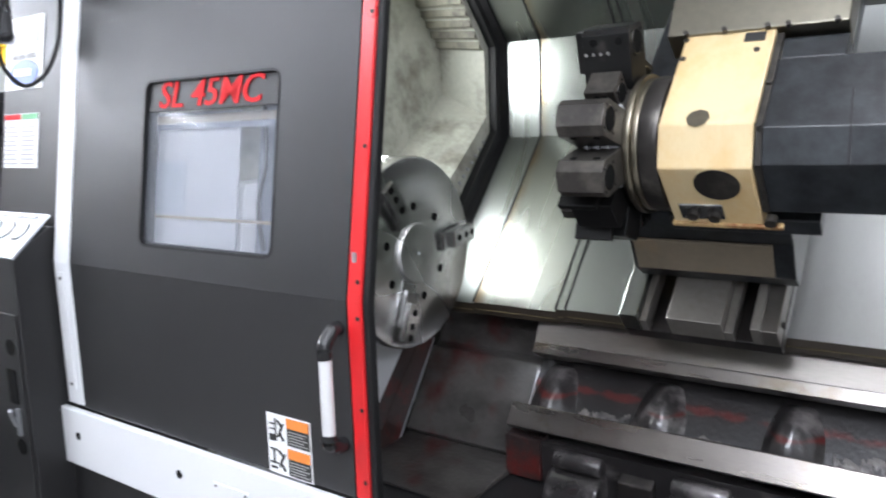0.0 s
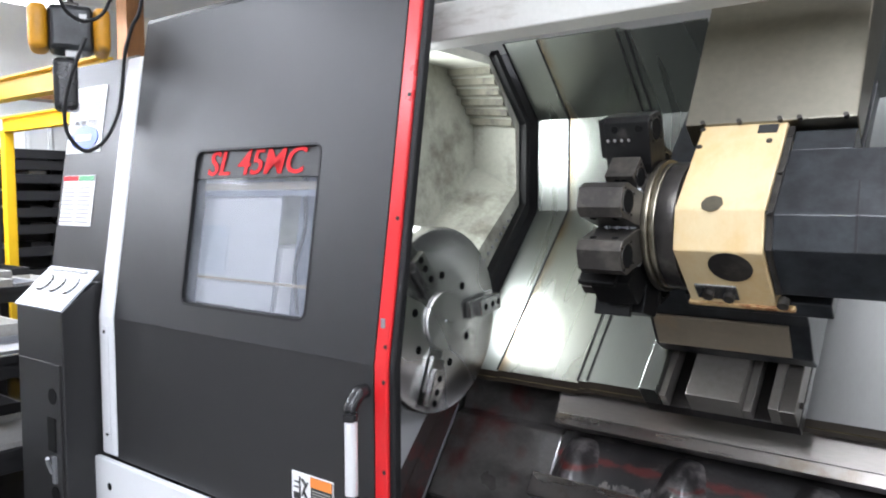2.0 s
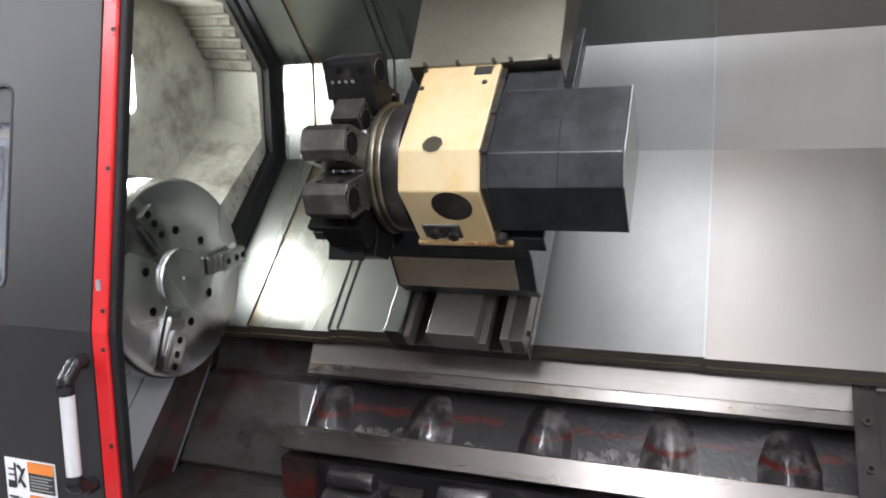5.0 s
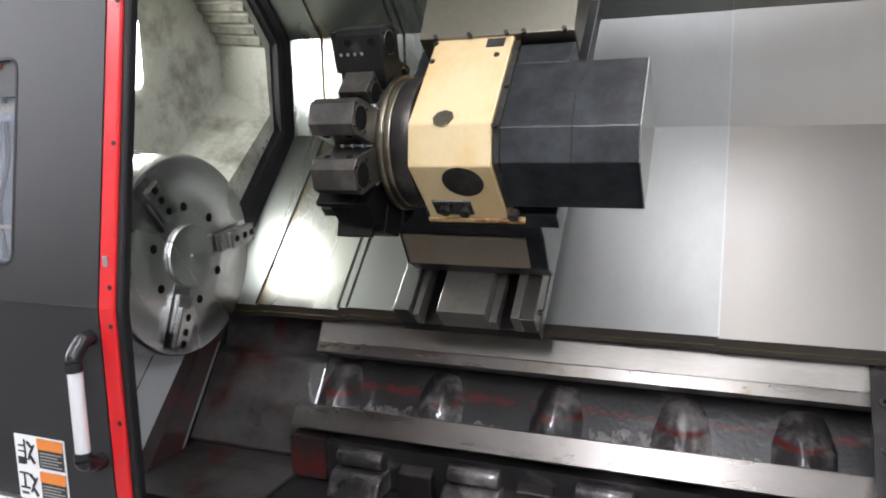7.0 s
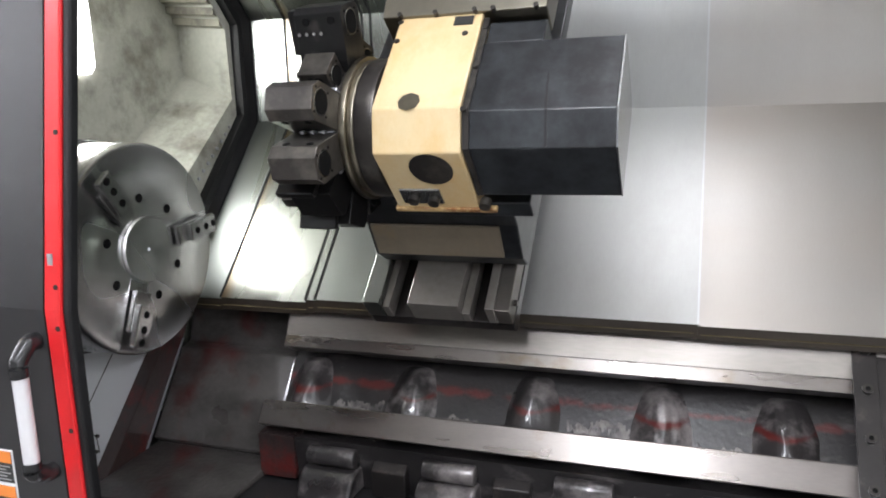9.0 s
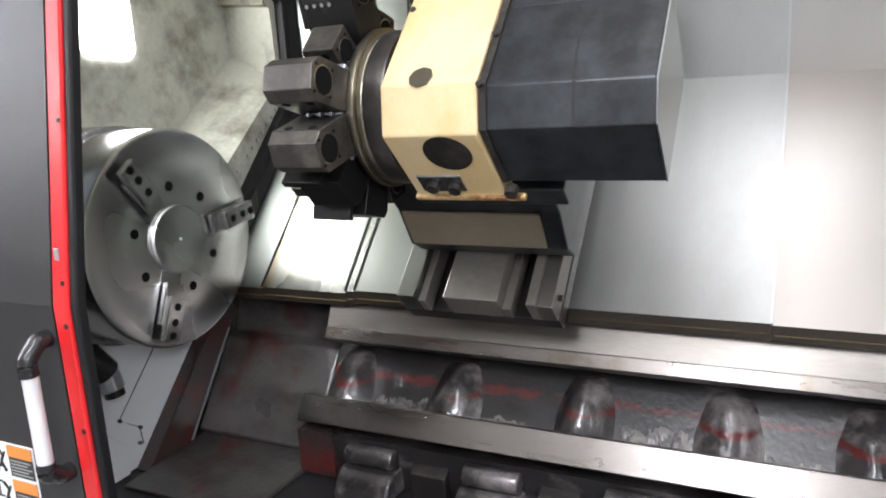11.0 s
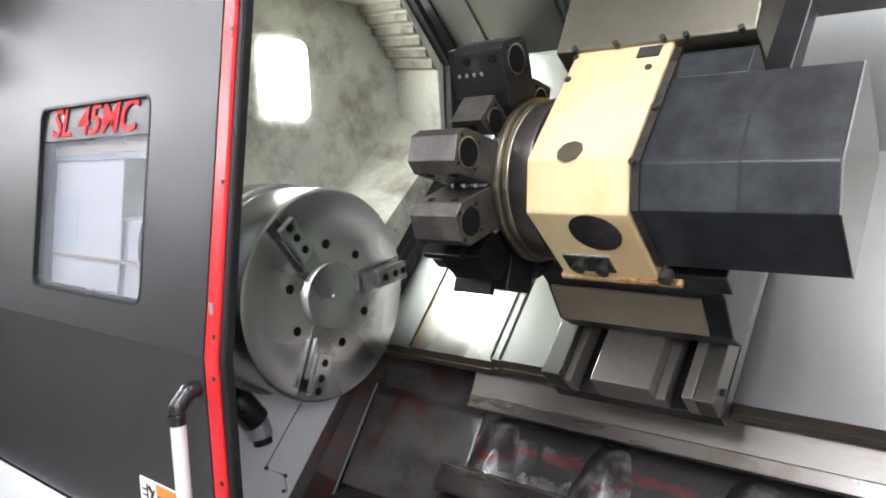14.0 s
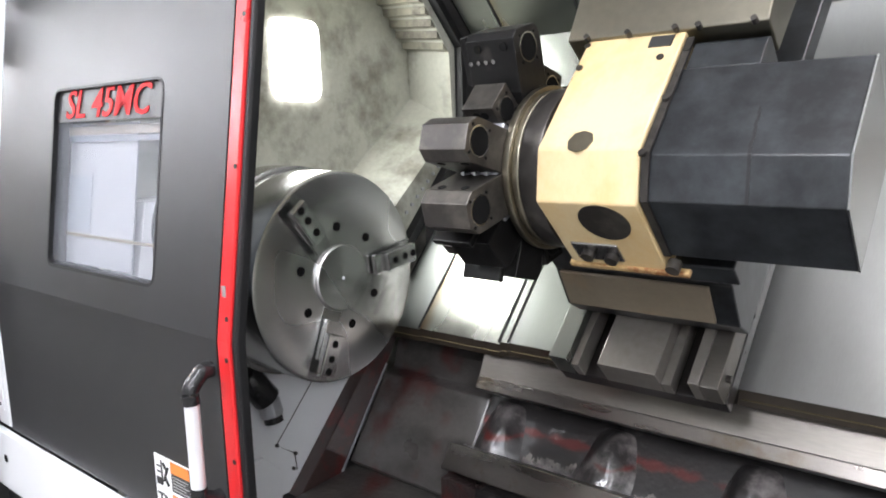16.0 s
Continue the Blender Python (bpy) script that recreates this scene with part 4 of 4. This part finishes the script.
tur = thing("tool_turret", "cream and black turret head with tool holders", "turret", (0.75, 0.35, 1.2))
b = B(); uprism(b, [(1.215, 0.243), (1.196, 0.300), (1.222, 0.40), (1.222, 0.60), (1.85, 0.60), (1.85, 0.243)], 0.44, 0.826); bevel(b, 0.004)
part("slide_base", b, HOUSE, tur, "dark cross-slide block")
b = B(); uprism(b, [(1.191, 0.308), (1.214, 0.40), (1.2213, 0.40), (1.1978, 0.308)], 0.452, 0.782); bevel(b, 0.002)
part("wiper_plate", b, BEIGE, tur, "worn beige cover plate")
b = B(); uprism(b, [(1.10, 0.60), (1.10, 0.645), (1.80, 0.645), (1.80, 0.601)], 0.625, 0.915); bevel(b, 0.003)
part("foot_plate", b, HOUSE, tur, "dark foot plate")
HOU = [(1.080, 0.645), (1.077, 0.818), (1.141, 0.872), (1.380, 0.880), (1.60, 0.880), (1.60, 0.645)]
b = B(); uprism(b, HOU, 0.647, 0.82); bevel(b, 0.004)
crm = part("front_housing", b, CREAM, tur, "cream painted turret housing")
b = B(); uprism(b, [(1.084, 0.690), (1.088, 0.817), (1.139, 0.860), (1.309, 0.867), (1.309, 0.72), (1.29, 0.690)], 0.821, 1.092); bevel(b, 0.002)
blk = part("motor_cover", b, HOUSE, tur, "blue-black sheet motor cover")
b = B(); uprism(b, [(1.0838, 0.6898), (1.0878, 0.8172), (1.1389, 0.8603), (1.3092, 0.8673), (1.3092, 0.7198), (1.2902, 0.6898)], 1.0925, 1.095)
part("end_sheet", b, ENDSHEET, blk, "bare bright steel end sheet")
b = B(); uprism(b, [(1.3095, 0.74), (1.3095, 0.8655), (1.362, 0.868), (1.374, 0.86), (1.374, 0.74)], 0.8345, 0.945); bevel(b, 0.002)
part("cover_neck", b, HOUSE, blk, "blue-black sheet neck of the motor cover")
b = B()
for k in range(7):
    u0, wob = 1.1395 + 0.012 * k, 0.0016 * math.sin(k * 2.1) + 0.0012 * k
    prism(b, [un(u0, 0.8604 + 0.00049 * k), un(u0, 0.8613 + 0.00049 * k), un(u0 + 0.0119, 0.8618 + 0.00049 * k), un(u0 + 0.0119, 0.8608 + 0.00049 * k)], 0.9690 - 0.55 * wob, 0.9738 - 0.55 * wob - 0.0003 * k)
part("drip_stain", b, STAIN, blk, "dark dried drip")
b = B(); uprism(b, [(1.0885, 0.8185), (1.1388, 0.8612), (1.1395, 0.8600), (1.0893, 0.8175)], 0.9700, 0.9745)
part("drip_stain", b, STAIN, blk, "dark dried drip")
for x in (0.8225,):
    b = B(); uprism(b, [(1.082, 0.69), (1.0845, 0.8195), (1.1385, 0.8665), (1.37, 0.876), (1.37, 0.871), (1.1405, 0.8625), (1.0885, 0.8165), (1.086, 0.69)], x, x + 0.012)
    part("joint_strip", b, BLACKOX, blk, "dark joint strip")
for u in (1.13, 1.24, 1.345):
    b = B(); y, z = un(u, 0.871); cyl(b, (0.829, y, z), (0.829, y - 0.004, z + 0.004), 0.006, seg=10)
    part("screw", b, BLACKOX, blk)
def on_u(x, n, r, d0, d1, seg=28):
    b = B(); y0, z0 = un(1.0785 - d1 + (0.74 - n) * 0.017, n); y1, z1 = un(1.0785 - d0 + (0.74 - n) * 0.017, n)
    cyl(b, (x, y0, z0), (x, y1, z1), r, seg=seg)
    return b
b = B(); uprism(b, [(1.074, 0.6455), (1.074, 0.656), (1.086, 0.656), (1.088, 0.6455)], 0.643, 0.855); bevel(b, 0.002)
part("base_lip", b, RUSTLIP, crm, "rust-stained lower lip of the housing")
part("round_cover", on_u(0.752, 0.7735, 0.0425, -0.004, 0.0018, 40), BLACKOX, crm, "black round cover plate")
b = B(); uprism(b, [(1.0765, 0.668), (1.0762, 0.714), (1.09, 0.714), (1.09, 0.668)], 0.666, 0.752); bevel(b, 0.003)
part("clamp_pocket", b, STEEL, crm, "bare metal clamp pocket")
for x, n in ((0.693, 0.688), (0.734, 0.683), (0.836, 0.674)):
    part("bolt", on_u(x, n, 0.0115, -0.004, 0.014, 12), BLACKOX, crm, "", True)
b = B(); y, z = un(1.155, 0.8718); c = Vector((0.719, y, z)); nn = Vector((0, -S2, S2)); cyl(b, c, c + nn * 0.0015, 0.022, seg=8)
part("octagon_plug", b, BRONZE, crm, "worn octagonal plug")
for x, u in ((0.655, 1.316), (0.650, 1.370), (0.793, 1.326)):
    b = B(); y, z = un(u, 0.8775); c = Vector((x, y, z)); cyl(b, c, c + nn * 0.003, 0.006, seg=10)
    part("screw", b, BLACKOX, crm)
b = B(); uprism(b, [(1.350, 0.8780), (1.350, 0.8812), (1.373, 0.8820), (1.373, 0.8785)], 0.765, 0.803)
part("name_tag", b, INK, crm, "small black data tag")
# upper cable cover behind the housing
b = B(); uprism(b, [(1.385, 0.82), (1.378, 0.887), (1.72, 0.985), (1.80, 0.95), (1.80, 0.82)], 0.61, 0.945); bevel(b, 0.003)
cc = part("cable_cover", b, BROWNSHEET, tur, "bent steel cover behind the turret")
for x in (0.65, 0.725, 0.805, 0.842, 0.925):
    b = B(); y, z = un(1.379, 0.884); cyl(b, (x, y, z), (x, y - 0.010, z + 0.006), 0.005, seg=10)
    part("bolt", b, BLACKOX, cc)

TY, TZ = 0.344, 1.3825
def disc(b, x0, x1, r, seg=64):
    cyl(b, (x0, TY, TZ), (x1, TY, TZ), r, seg=seg)
b = B(); disc(b, 0.600, 0.641, 0.140); bevel(b, 0.004); part("rear_disc", b, BLACKOX, tur, "", True)
b = B(); disc(b, 0.586, 0.5995, 0.139); bevel(b, 0.003); disc(b, 0.572, 0.5855, 0.146); bevel(b, 0.003); part("brass_ring", b, BRONZE, tur, "worn golden steel ring", True)
b = B(); disc(b, 0.50, 0.571, 0.134, 12); bevel(b, 0.005); part("turret_disc", b, BLACKOX, tur, "dark twelve-sided turret disc")
HOLDER = {"bore": ([(0.118, -0.037), (0.226, -0.037), (0.246, -0.021), (0.246, 0.021), (0.226, 0.037), (0.118, 0.037)], 0.475, 0.572),
          "drive": ([(0.118, -0.034), (0.150, -0.042), (0.240, -0.042), (0.253, -0.030), (0.253, 0.028), (0.242, 0.040), (0.150, 0.042), (0.118, 0.034)], 0.466, 0.568),
          "slim": ([(0.118, -0.030), (0.182, -0.030), (0.182, 0.030), (0.118, 0.030)], 0.492, 0.556),
          "turn": ([(0.118, -0.036), (0.204, -0.040), (0.204, 0.030), (0.190, 0.040), (0.118, 0.036)], 0.470, 0.560)}


def holder(ang, kind, m_block):
    """A tool holder on the turret rim; local y is outward."""
    rot = Matrix.Translation((0, TY, TZ)) @ Matrix.Rotation(radians(ang), 4, "X")

    def put(b):
        bmesh.ops.transform(b, matrix=rot, verts=b.verts)
        return b
    poly, x0, x1 = HOLDER[kind]
    b = B(); prism(b, poly, x0, x1); bevel(b, 0.0016)
    h = part("tool_holder", put(b), m_block, tur, "dark steel tool holder block")
    hole = {"bore": (0.213, 0.026), "drive": (0.218, 0.026), "slim": (0.150, 0.022), "turn": None}[kind]
    if hole:
        # the bore is a filled disc with its inner shade painted black
        for r, m, d, nm in ((hole[1], STEEL, 0.0008, "bore_rim"), (hole[1] * 0.9, HOLESHADE, 0.0014, "bore")):
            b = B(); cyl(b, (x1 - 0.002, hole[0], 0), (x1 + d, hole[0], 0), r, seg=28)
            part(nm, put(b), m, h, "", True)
        # four small screws round the bore
        for q in (45, 135, 225, 315):
            yy, zz = hole[0] + hole[1] * 1.22 * math.cos(radians(q)), hole[1] * 1.22 * math.sin(radians(q))
            b = B(); cyl(b, (x1 - 0.001, yy, zz), (x1 + 0.0012, yy, zz), 0.0028, seg=8)
            part("screw", put(b), HOLESHADE, h)
    side, rad = {"bore": (0.037, 0.214), "drive": (0.042, 0.228), "slim": (0.030, 0.165), "turn": (0.037, 0.18)}[kind]
    for x in (x0 + 0.026, x1 - 0.022):
        for sg in (-1, 1):
            b = B(); cyl(b, (x, rad, sg * (side - 0.002)), (x, rad, sg * (side + 0.0012)), 0.0075, seg=14)
            part("bolt", put(b), HOLESHADE, h)
    if kind == "drive":
        b = B(); box(b, 0.452, 0.4655, 0.165, 0.250, -0.038, 0.036); bevel(b, 0.002)
        part("drive_flange", put(b), m_block, h)
        for k in range(4):
            b = B(); cyl(b, (0.475 + 0.016 * k, 0.205, 0.0415), (0.475 + 0.016 * k, 0.205, 0.0452), 0.004, seg=10)
            part("jet_nipple", put(b), STEEL, h, "bright little nipple", True)
    if kind == "turn":
        b = B(); box(b, 0.452, 0.535, 0.150, 0.216, -0.054, -0.0405); bevel(b, 0.002)
        part("clamp_wedge", put(b), m_block, h)
        b = B(); box(b, 0.440, 0.4695, 0.176, 0.198, -0.012, 0.012); bevel(b, 0.0015)
        part("tool_shank", put(b), BLACKOX, h)


for ang in (180, 150, 210):
    rot = Matrix.Translation((0, TY, TZ)) @ Matrix.Rotation(radians(ang), 4, "X")
    b = B(); box(b, 0.50, 0.565, 0.125, 0.150, -0.010, 0.010); bevel(b, 0.002)
    for k in range(3):
        cyl(b, (0.507 + 0.021 * k, 0.149, 0.0), (0.507 + 0.021 * k, 0.168 - 0.004 * k, 0.0), 0.0035, seg=10)
    bmesh.ops.transform(b, matrix=rot, verts=b.verts)
    part("coolant_jet", b, GALV, tur, "small bright coolant jet")
for ang, kind in ((195, "bore"), (165, "bore"), (135, "slim"), (105, "drive"), (225, "turn"), (255, "turn"), (75, "slim"), (45, "slim"), (285, "slim"), (315, "slim"), (345, "slim")):
    holder(ang, kind, BLACKOX if ang in (195, 165, 135) else BLOCKBLK)

# ---- shop beyond the machine ----
b = B(); box(b, -6.2, -6.0, -5.9, 3.4, 2.42, CEIL - 0.002)
solo("bulkhead", b, SHOPWALL, "bright white bulkhead under the ceiling", "wall", "structure")
b = B(); box(b, -6.22, -5.98, -5.9, 3.4, 2.36, 2.419)
solo("bulkhead_trim", b, WOOD, "brown timber trim below the bulkhead", "trim", "structure")
b = B(); box(b, -4.2, -4.06, 1.75, 1.89, 0.002, CEIL - 0.002)
solo("timber_pillar", b, WOOD, "red-brown timber pillar up to the ceiling", "pillar", "structure")
b = B()
for k in range(34):
    y = -5.8 + 0.28 * k
    prism(b, [(y, 0.0), (y + 0.05, 0.0), (y + 0.05, 2.4), (y, 2.4)], -8.995, -8.97)
solo("wall_ribs", b, SHOPWALL, "ribbed grey cladding on the far wall", "wall", "structure")

# unseen column, added so a dark band reflects in the door pane
b = B(); box(b, -5.2, -4.9, -4.05, -3.75, 0.002, CEIL - 0.002); bevel(b, 0.01)
solo("reflected_column", b, HOUSE, "unseen dark blue-grey column added for its reflection", "pillar", "structure")
gan = thing("gantry_frame", "yellow painted steel crane frame", "crane", (-3.17, 0.40, 0.0))
for x, y in ((-3.17, 0.40), (-4.80, 1.20), (-3.17, -0.55)):
    b = B(); box(b, x - 0.036, x + 0.036, y - 0.036, y + 0.036, 0.012, 1.935); bevel(b, 0.006)
    part("post", b, YELLOW, gan)
    b = B(); box(b, x - 0.1, x + 0.1, y - 0.1, y + 0.1, 0.0, 0.012)
    part("foot_plate", b, YELLOW, gan)


def i_beam(a, c, along):
    b = B()
    for w, z0, z1 in ((0.036, 0.0, 0.010), (0.006, 0.0105, 0.0995), (0.036, 0.10, 0.11)):
        if along == "x":
            box(b, a[0], c[0], a[1] - w, a[1] + w, a[2] + z0, a[2] + z1)
        else:
            box(b, a[0] - w, a[0] + w, a[1], c[1], a[2] + z0, a[2] + z1)
    part("beam", b, YELLOW, gan, "yellow rolled steel beam")


i_beam((-3.22, 0.40, 1.936), (-1.9, 0.40, 0), "x")
i_beam((-3.22, -0.60, 1.936), (-3.22, 0.345, 0), "y")
i_beam((-4.85, 1.20, 1.936), (-2.4, 1.20, 0), "x")
i_beam((-4.85, 0.455, 1.936), (-4.85, 1.145, 0), "y")


def cart(x0, x1, y0, y1, z, label):
    t = thing("utility_cart", label, "cart", ((x0 + x1) / 2, (y0 + y1) / 2, 0.0), "black utility carts")
    for zz, nm in ((z, "top_tray"), (z * 0.52, "middle_shelf"), (0.17, "bottom_shelf")):
        b = B(); box(b, x0, x1, y0, y1, zz - 0.025, zz - 0.01)
        for q in ((x0, x0 + 0.025, y0, y1), (x1 - 0.025, x1, y0, y1), (x0 + 0.026, x1 - 0.026, y0, y0 + 0.025), (x0 + 0.026, x1 - 0.026, y1 - 0.025, y1)):
            box(b, *q, zz - 0.075, zz + 0.02)
        bevel(b, 0.005)
        part(nm, b, CARTBLK, t)
    for x in (x0 + 0.03, x1 - 0.09):
        for y in (y0 + 0.03, y1 - 0.09):
            b = B(); box(b, x, x + 0.06, y, y + 0.06, 0.12, z - 0.027); bevel(b, 0.008)
            part("leg", b, CARTBLK, t)
            b = B(); cyl(b, (x + 0.015, y + 0.03, 0.055), (x + 0.045, y + 0.03, 0.055), 0.054, seg=20)
            box(b, x + 0.01, x + 0.05, y + 0.01, y + 0.05, 0.10, 0.121)
            part("caster", b, RUBBER, t, "", True)
    return t


cart(-2.85, -1.98, -0.95, 0.34, 0.80, "black plastic utility cart loaded with trays")
cart(-4.0, -3.32, -0.75, 0.30, 0.86, "black utility cart further back")
cart(-4.6, -3.55, 0.50, 1.08, 0.90, "black utility cart under the crane frame")
cart(-5.1, -4.75, -1.2, 0.9, 0.90, "black utility cart beside the rack")


def tray(x0, x1, y0, y1, z, h, m, label):
    b = B()
    box(b, x0, x1, y0, y1, z, z + 0.006)
    for q in ((x0, x0 + 0.012, y0, y1), (x1 - 0.012, x1, y0, y1), (x0 + 0.0125, x1 - 0.0125, y0, y0 + 0.012), (x0 + 0.0125, x1 - 0.0125, y1 - 0.012, y1)):
        box(b, *q, z + 0.0065, z + h)
    return solo("parts_tray", b, m, label, "tray", "", "trays on the carts")


random.seed(5)
for (x0, x1, y0, y1, z) in ((-2.8, -2.05, -0.9, 0.28, 0.79), (-2.8, -2.05, -0.9, 0.28, 0.406), (-3.94, -3.37, -0.7, 0.24, 0.85), (-4.55, -3.6, 0.54, 1.04, 0.89), (-5.08, -4.78, -1.1, 0.8, 0.89)):
    n = 3
    for k in range(n):
        ya, yb = y0 + (y1 - y0) * k / n + 0.01, y0 + (y1 - y0) * (k + 1) / n - 0.01
        m, lb = random.choice(((TRAY, "shallow tan parts tray on a cart"), (CARTBLK, "shallow black parts tray on a cart"), (GALV, "shallow bare metal tray on a cart")))
        xm = x0 + (x1 - x0) * random.uniform(0.35, 0.6)
        tray(x0, xm - 0.01, ya, yb, z, random.uniform(0.04, 0.09), m, lb)
        tray(xm + 0.01, x1, ya, yb, z, random.uniform(0.03, 0.07), TRAY if m is not TRAY else GALV, "shallow tan parts tray on a cart" if m is not TRAY else "shallow bare metal tray on a cart")

rack = thing("storage_rack", "tall black steel storage rack, half full", "rack", (-6.0, 1.2, 0.0))
for k in range(7):
    y = -1.4 + 0.72 * k
    for x in (-5.75, -6.25):
        b = B(); box(b, x - 0.03, x + 0.03, y - 0.03, y + 0.03, 0.0, 1.86)
        part("upright", b, CARTBLK, rack)
b = B(); box(b, -6.30, -6.285, -1.43, 2.95, 0.05, 1.86)
part("back_panel", b, CARTBLK, rack, "black back panel")
for z in (0.35, 0.55, 0.75, 0.95, 1.15, 1.30, 1.45, 1.60, 1.72, 1.82):
    b = B(); box(b, -6.22, -5.78, -1.369, 2.889, z, z + 0.03)
    box(b, -5.779, -5.765, -1.369, 2.889, z - 0.02, z + 0.06)
    part("shelf", b, CARTBLK, rack)
random.seed(9)
for z in (0.38, 0.98, 1.18, 1.33, 1.48, 1.63):
    for k in range(12):
        if random.random() < 0.55:
            y = -1.3 + 0.345 * k
            w, h = random.uniform(0.12, 0.26), random.uniform(0.05, 0.085)
            b = B(); box(b, -6.15, -5.85, y, y + w, z, z + h); bevel(b, 0.006)
            m, lb = random.choice(((CARTBLK, "black storage box on the rack"), (GALV, "grey metal storage box on the rack"), (PAPER, "pale carton on the rack"), (CARTBLK, "black storage box on the rack")))
            solo("storage_box", b, m, lb, "box", "", "boxes on the rack")

# ---- chain hoist over the control end ----
hm = pose(-1.385, 0.0, 2.012, 0, 0, 63) @ Matrix.Scale(0.9, 4)
hoist = thing("chain_hoist", "orange and grey electric chain hoist hanging overhead", "hoist", (-1.33, -0.03, 1.9))


def hp(name, bb, m, label="", smooth=False):
    bmesh.ops.transform(bb, matrix=hm, verts=bb.verts)
    return part(name, bb, m, hoist, label, smooth)


b = B(); box(b, -0.0755, 0.0755, -0.079, 0.089, -0.082, 0.084); bevel(b, 0.02, 3); hp("motor_body", b, HOUSE, "dark grey ribbed motor body")
for s0, s1 in ((-0.142, -0.076), (0.076, 0.136)):
    b = B(); box(b, s0, s1, -0.08, 0.09, -0.083, 0.085); bevel(b, 0.025, 3); hp("end_cover", b, ORANGE, "scuffed orange end cover", True)
b = B(); box(b, 0.03, 0.055, -0.0835, -0.080, 0.02, 0.05); hp("sticker", b, PAPER)
b = B(); box(b, -0.02, 0.035, -0.06, -0.02, -0.105, -0.081); bevel(b, 0.004); hp("cable_gland", b, PAPER, "white connector block")
b = B(); box(b, -0.065, 0.02, -0.06, 0.06, -0.30, -0.106); bevel(b, 0.02, 3); hp("chain_bag", b, BLACKP, "black chain container")
b = B(); box(b, -0.03, 0.03, -0.02, 0.03, 0.083, 0.105); bevel(b, 0.004); hp("suspension_lug", b, BLACKOX)
b = B(); tube(b, [(0, 0.0, 0.105), (0, 0.0, 0.6), (0, 0.0, (CEIL - 2.012) / 0.9)], 0.012, 8); hp("suspension_rod", b, BLACKOX)
CAB = [(-1.193, -0.049, 1.958), (-1.219, -0.07, 1.881), (-1.239, -0.086, 1.812), (-1.254, -0.095, 1.728), (-1.256, -0.084, 1.65), (-1.237, -0.04, 1.6), (-1.208, 0.011, 1.636), (-1.181, 0.045, 1.723), (-1.163, 0.054, 1.816), (-1.145, 0.055, 1.915), (-1.117, 0.068, 2.005), (-1.084, 0.085, 2.094), (-1.03, 0.10, 2.5), (-1.03, 0.10, CEIL)]
b = B(); tube(b, smooth_pts(CAB, 5), 0.0065, 8)
solo("pendant_cable", b, RUBBER, "black looped pendant cable hanging from above", "cable", smooth=True)
b = B(); tube(b, smooth_pts([(-1.25, -0.20, CEIL), (-1.22, -0.16, 2.5), (-1.20, -0.139, 2.116), (-1.205, -0.122, 2.066), (-1.202, -0.098, 2.028), (-1.186, -0.057, 2.008), (-1.16, -0.017, 2.027), (-1.14, 0.001, 2.068), (-1.121, 0.005, 2.128), (-1.12, 0.02, 2.5), (-1.12, 0.03, CEIL)], 5), 0.006, 8)
solo("supply_cable", b, RUBBER, "black looped supply cable above the hoist", "cable", smooth=True)
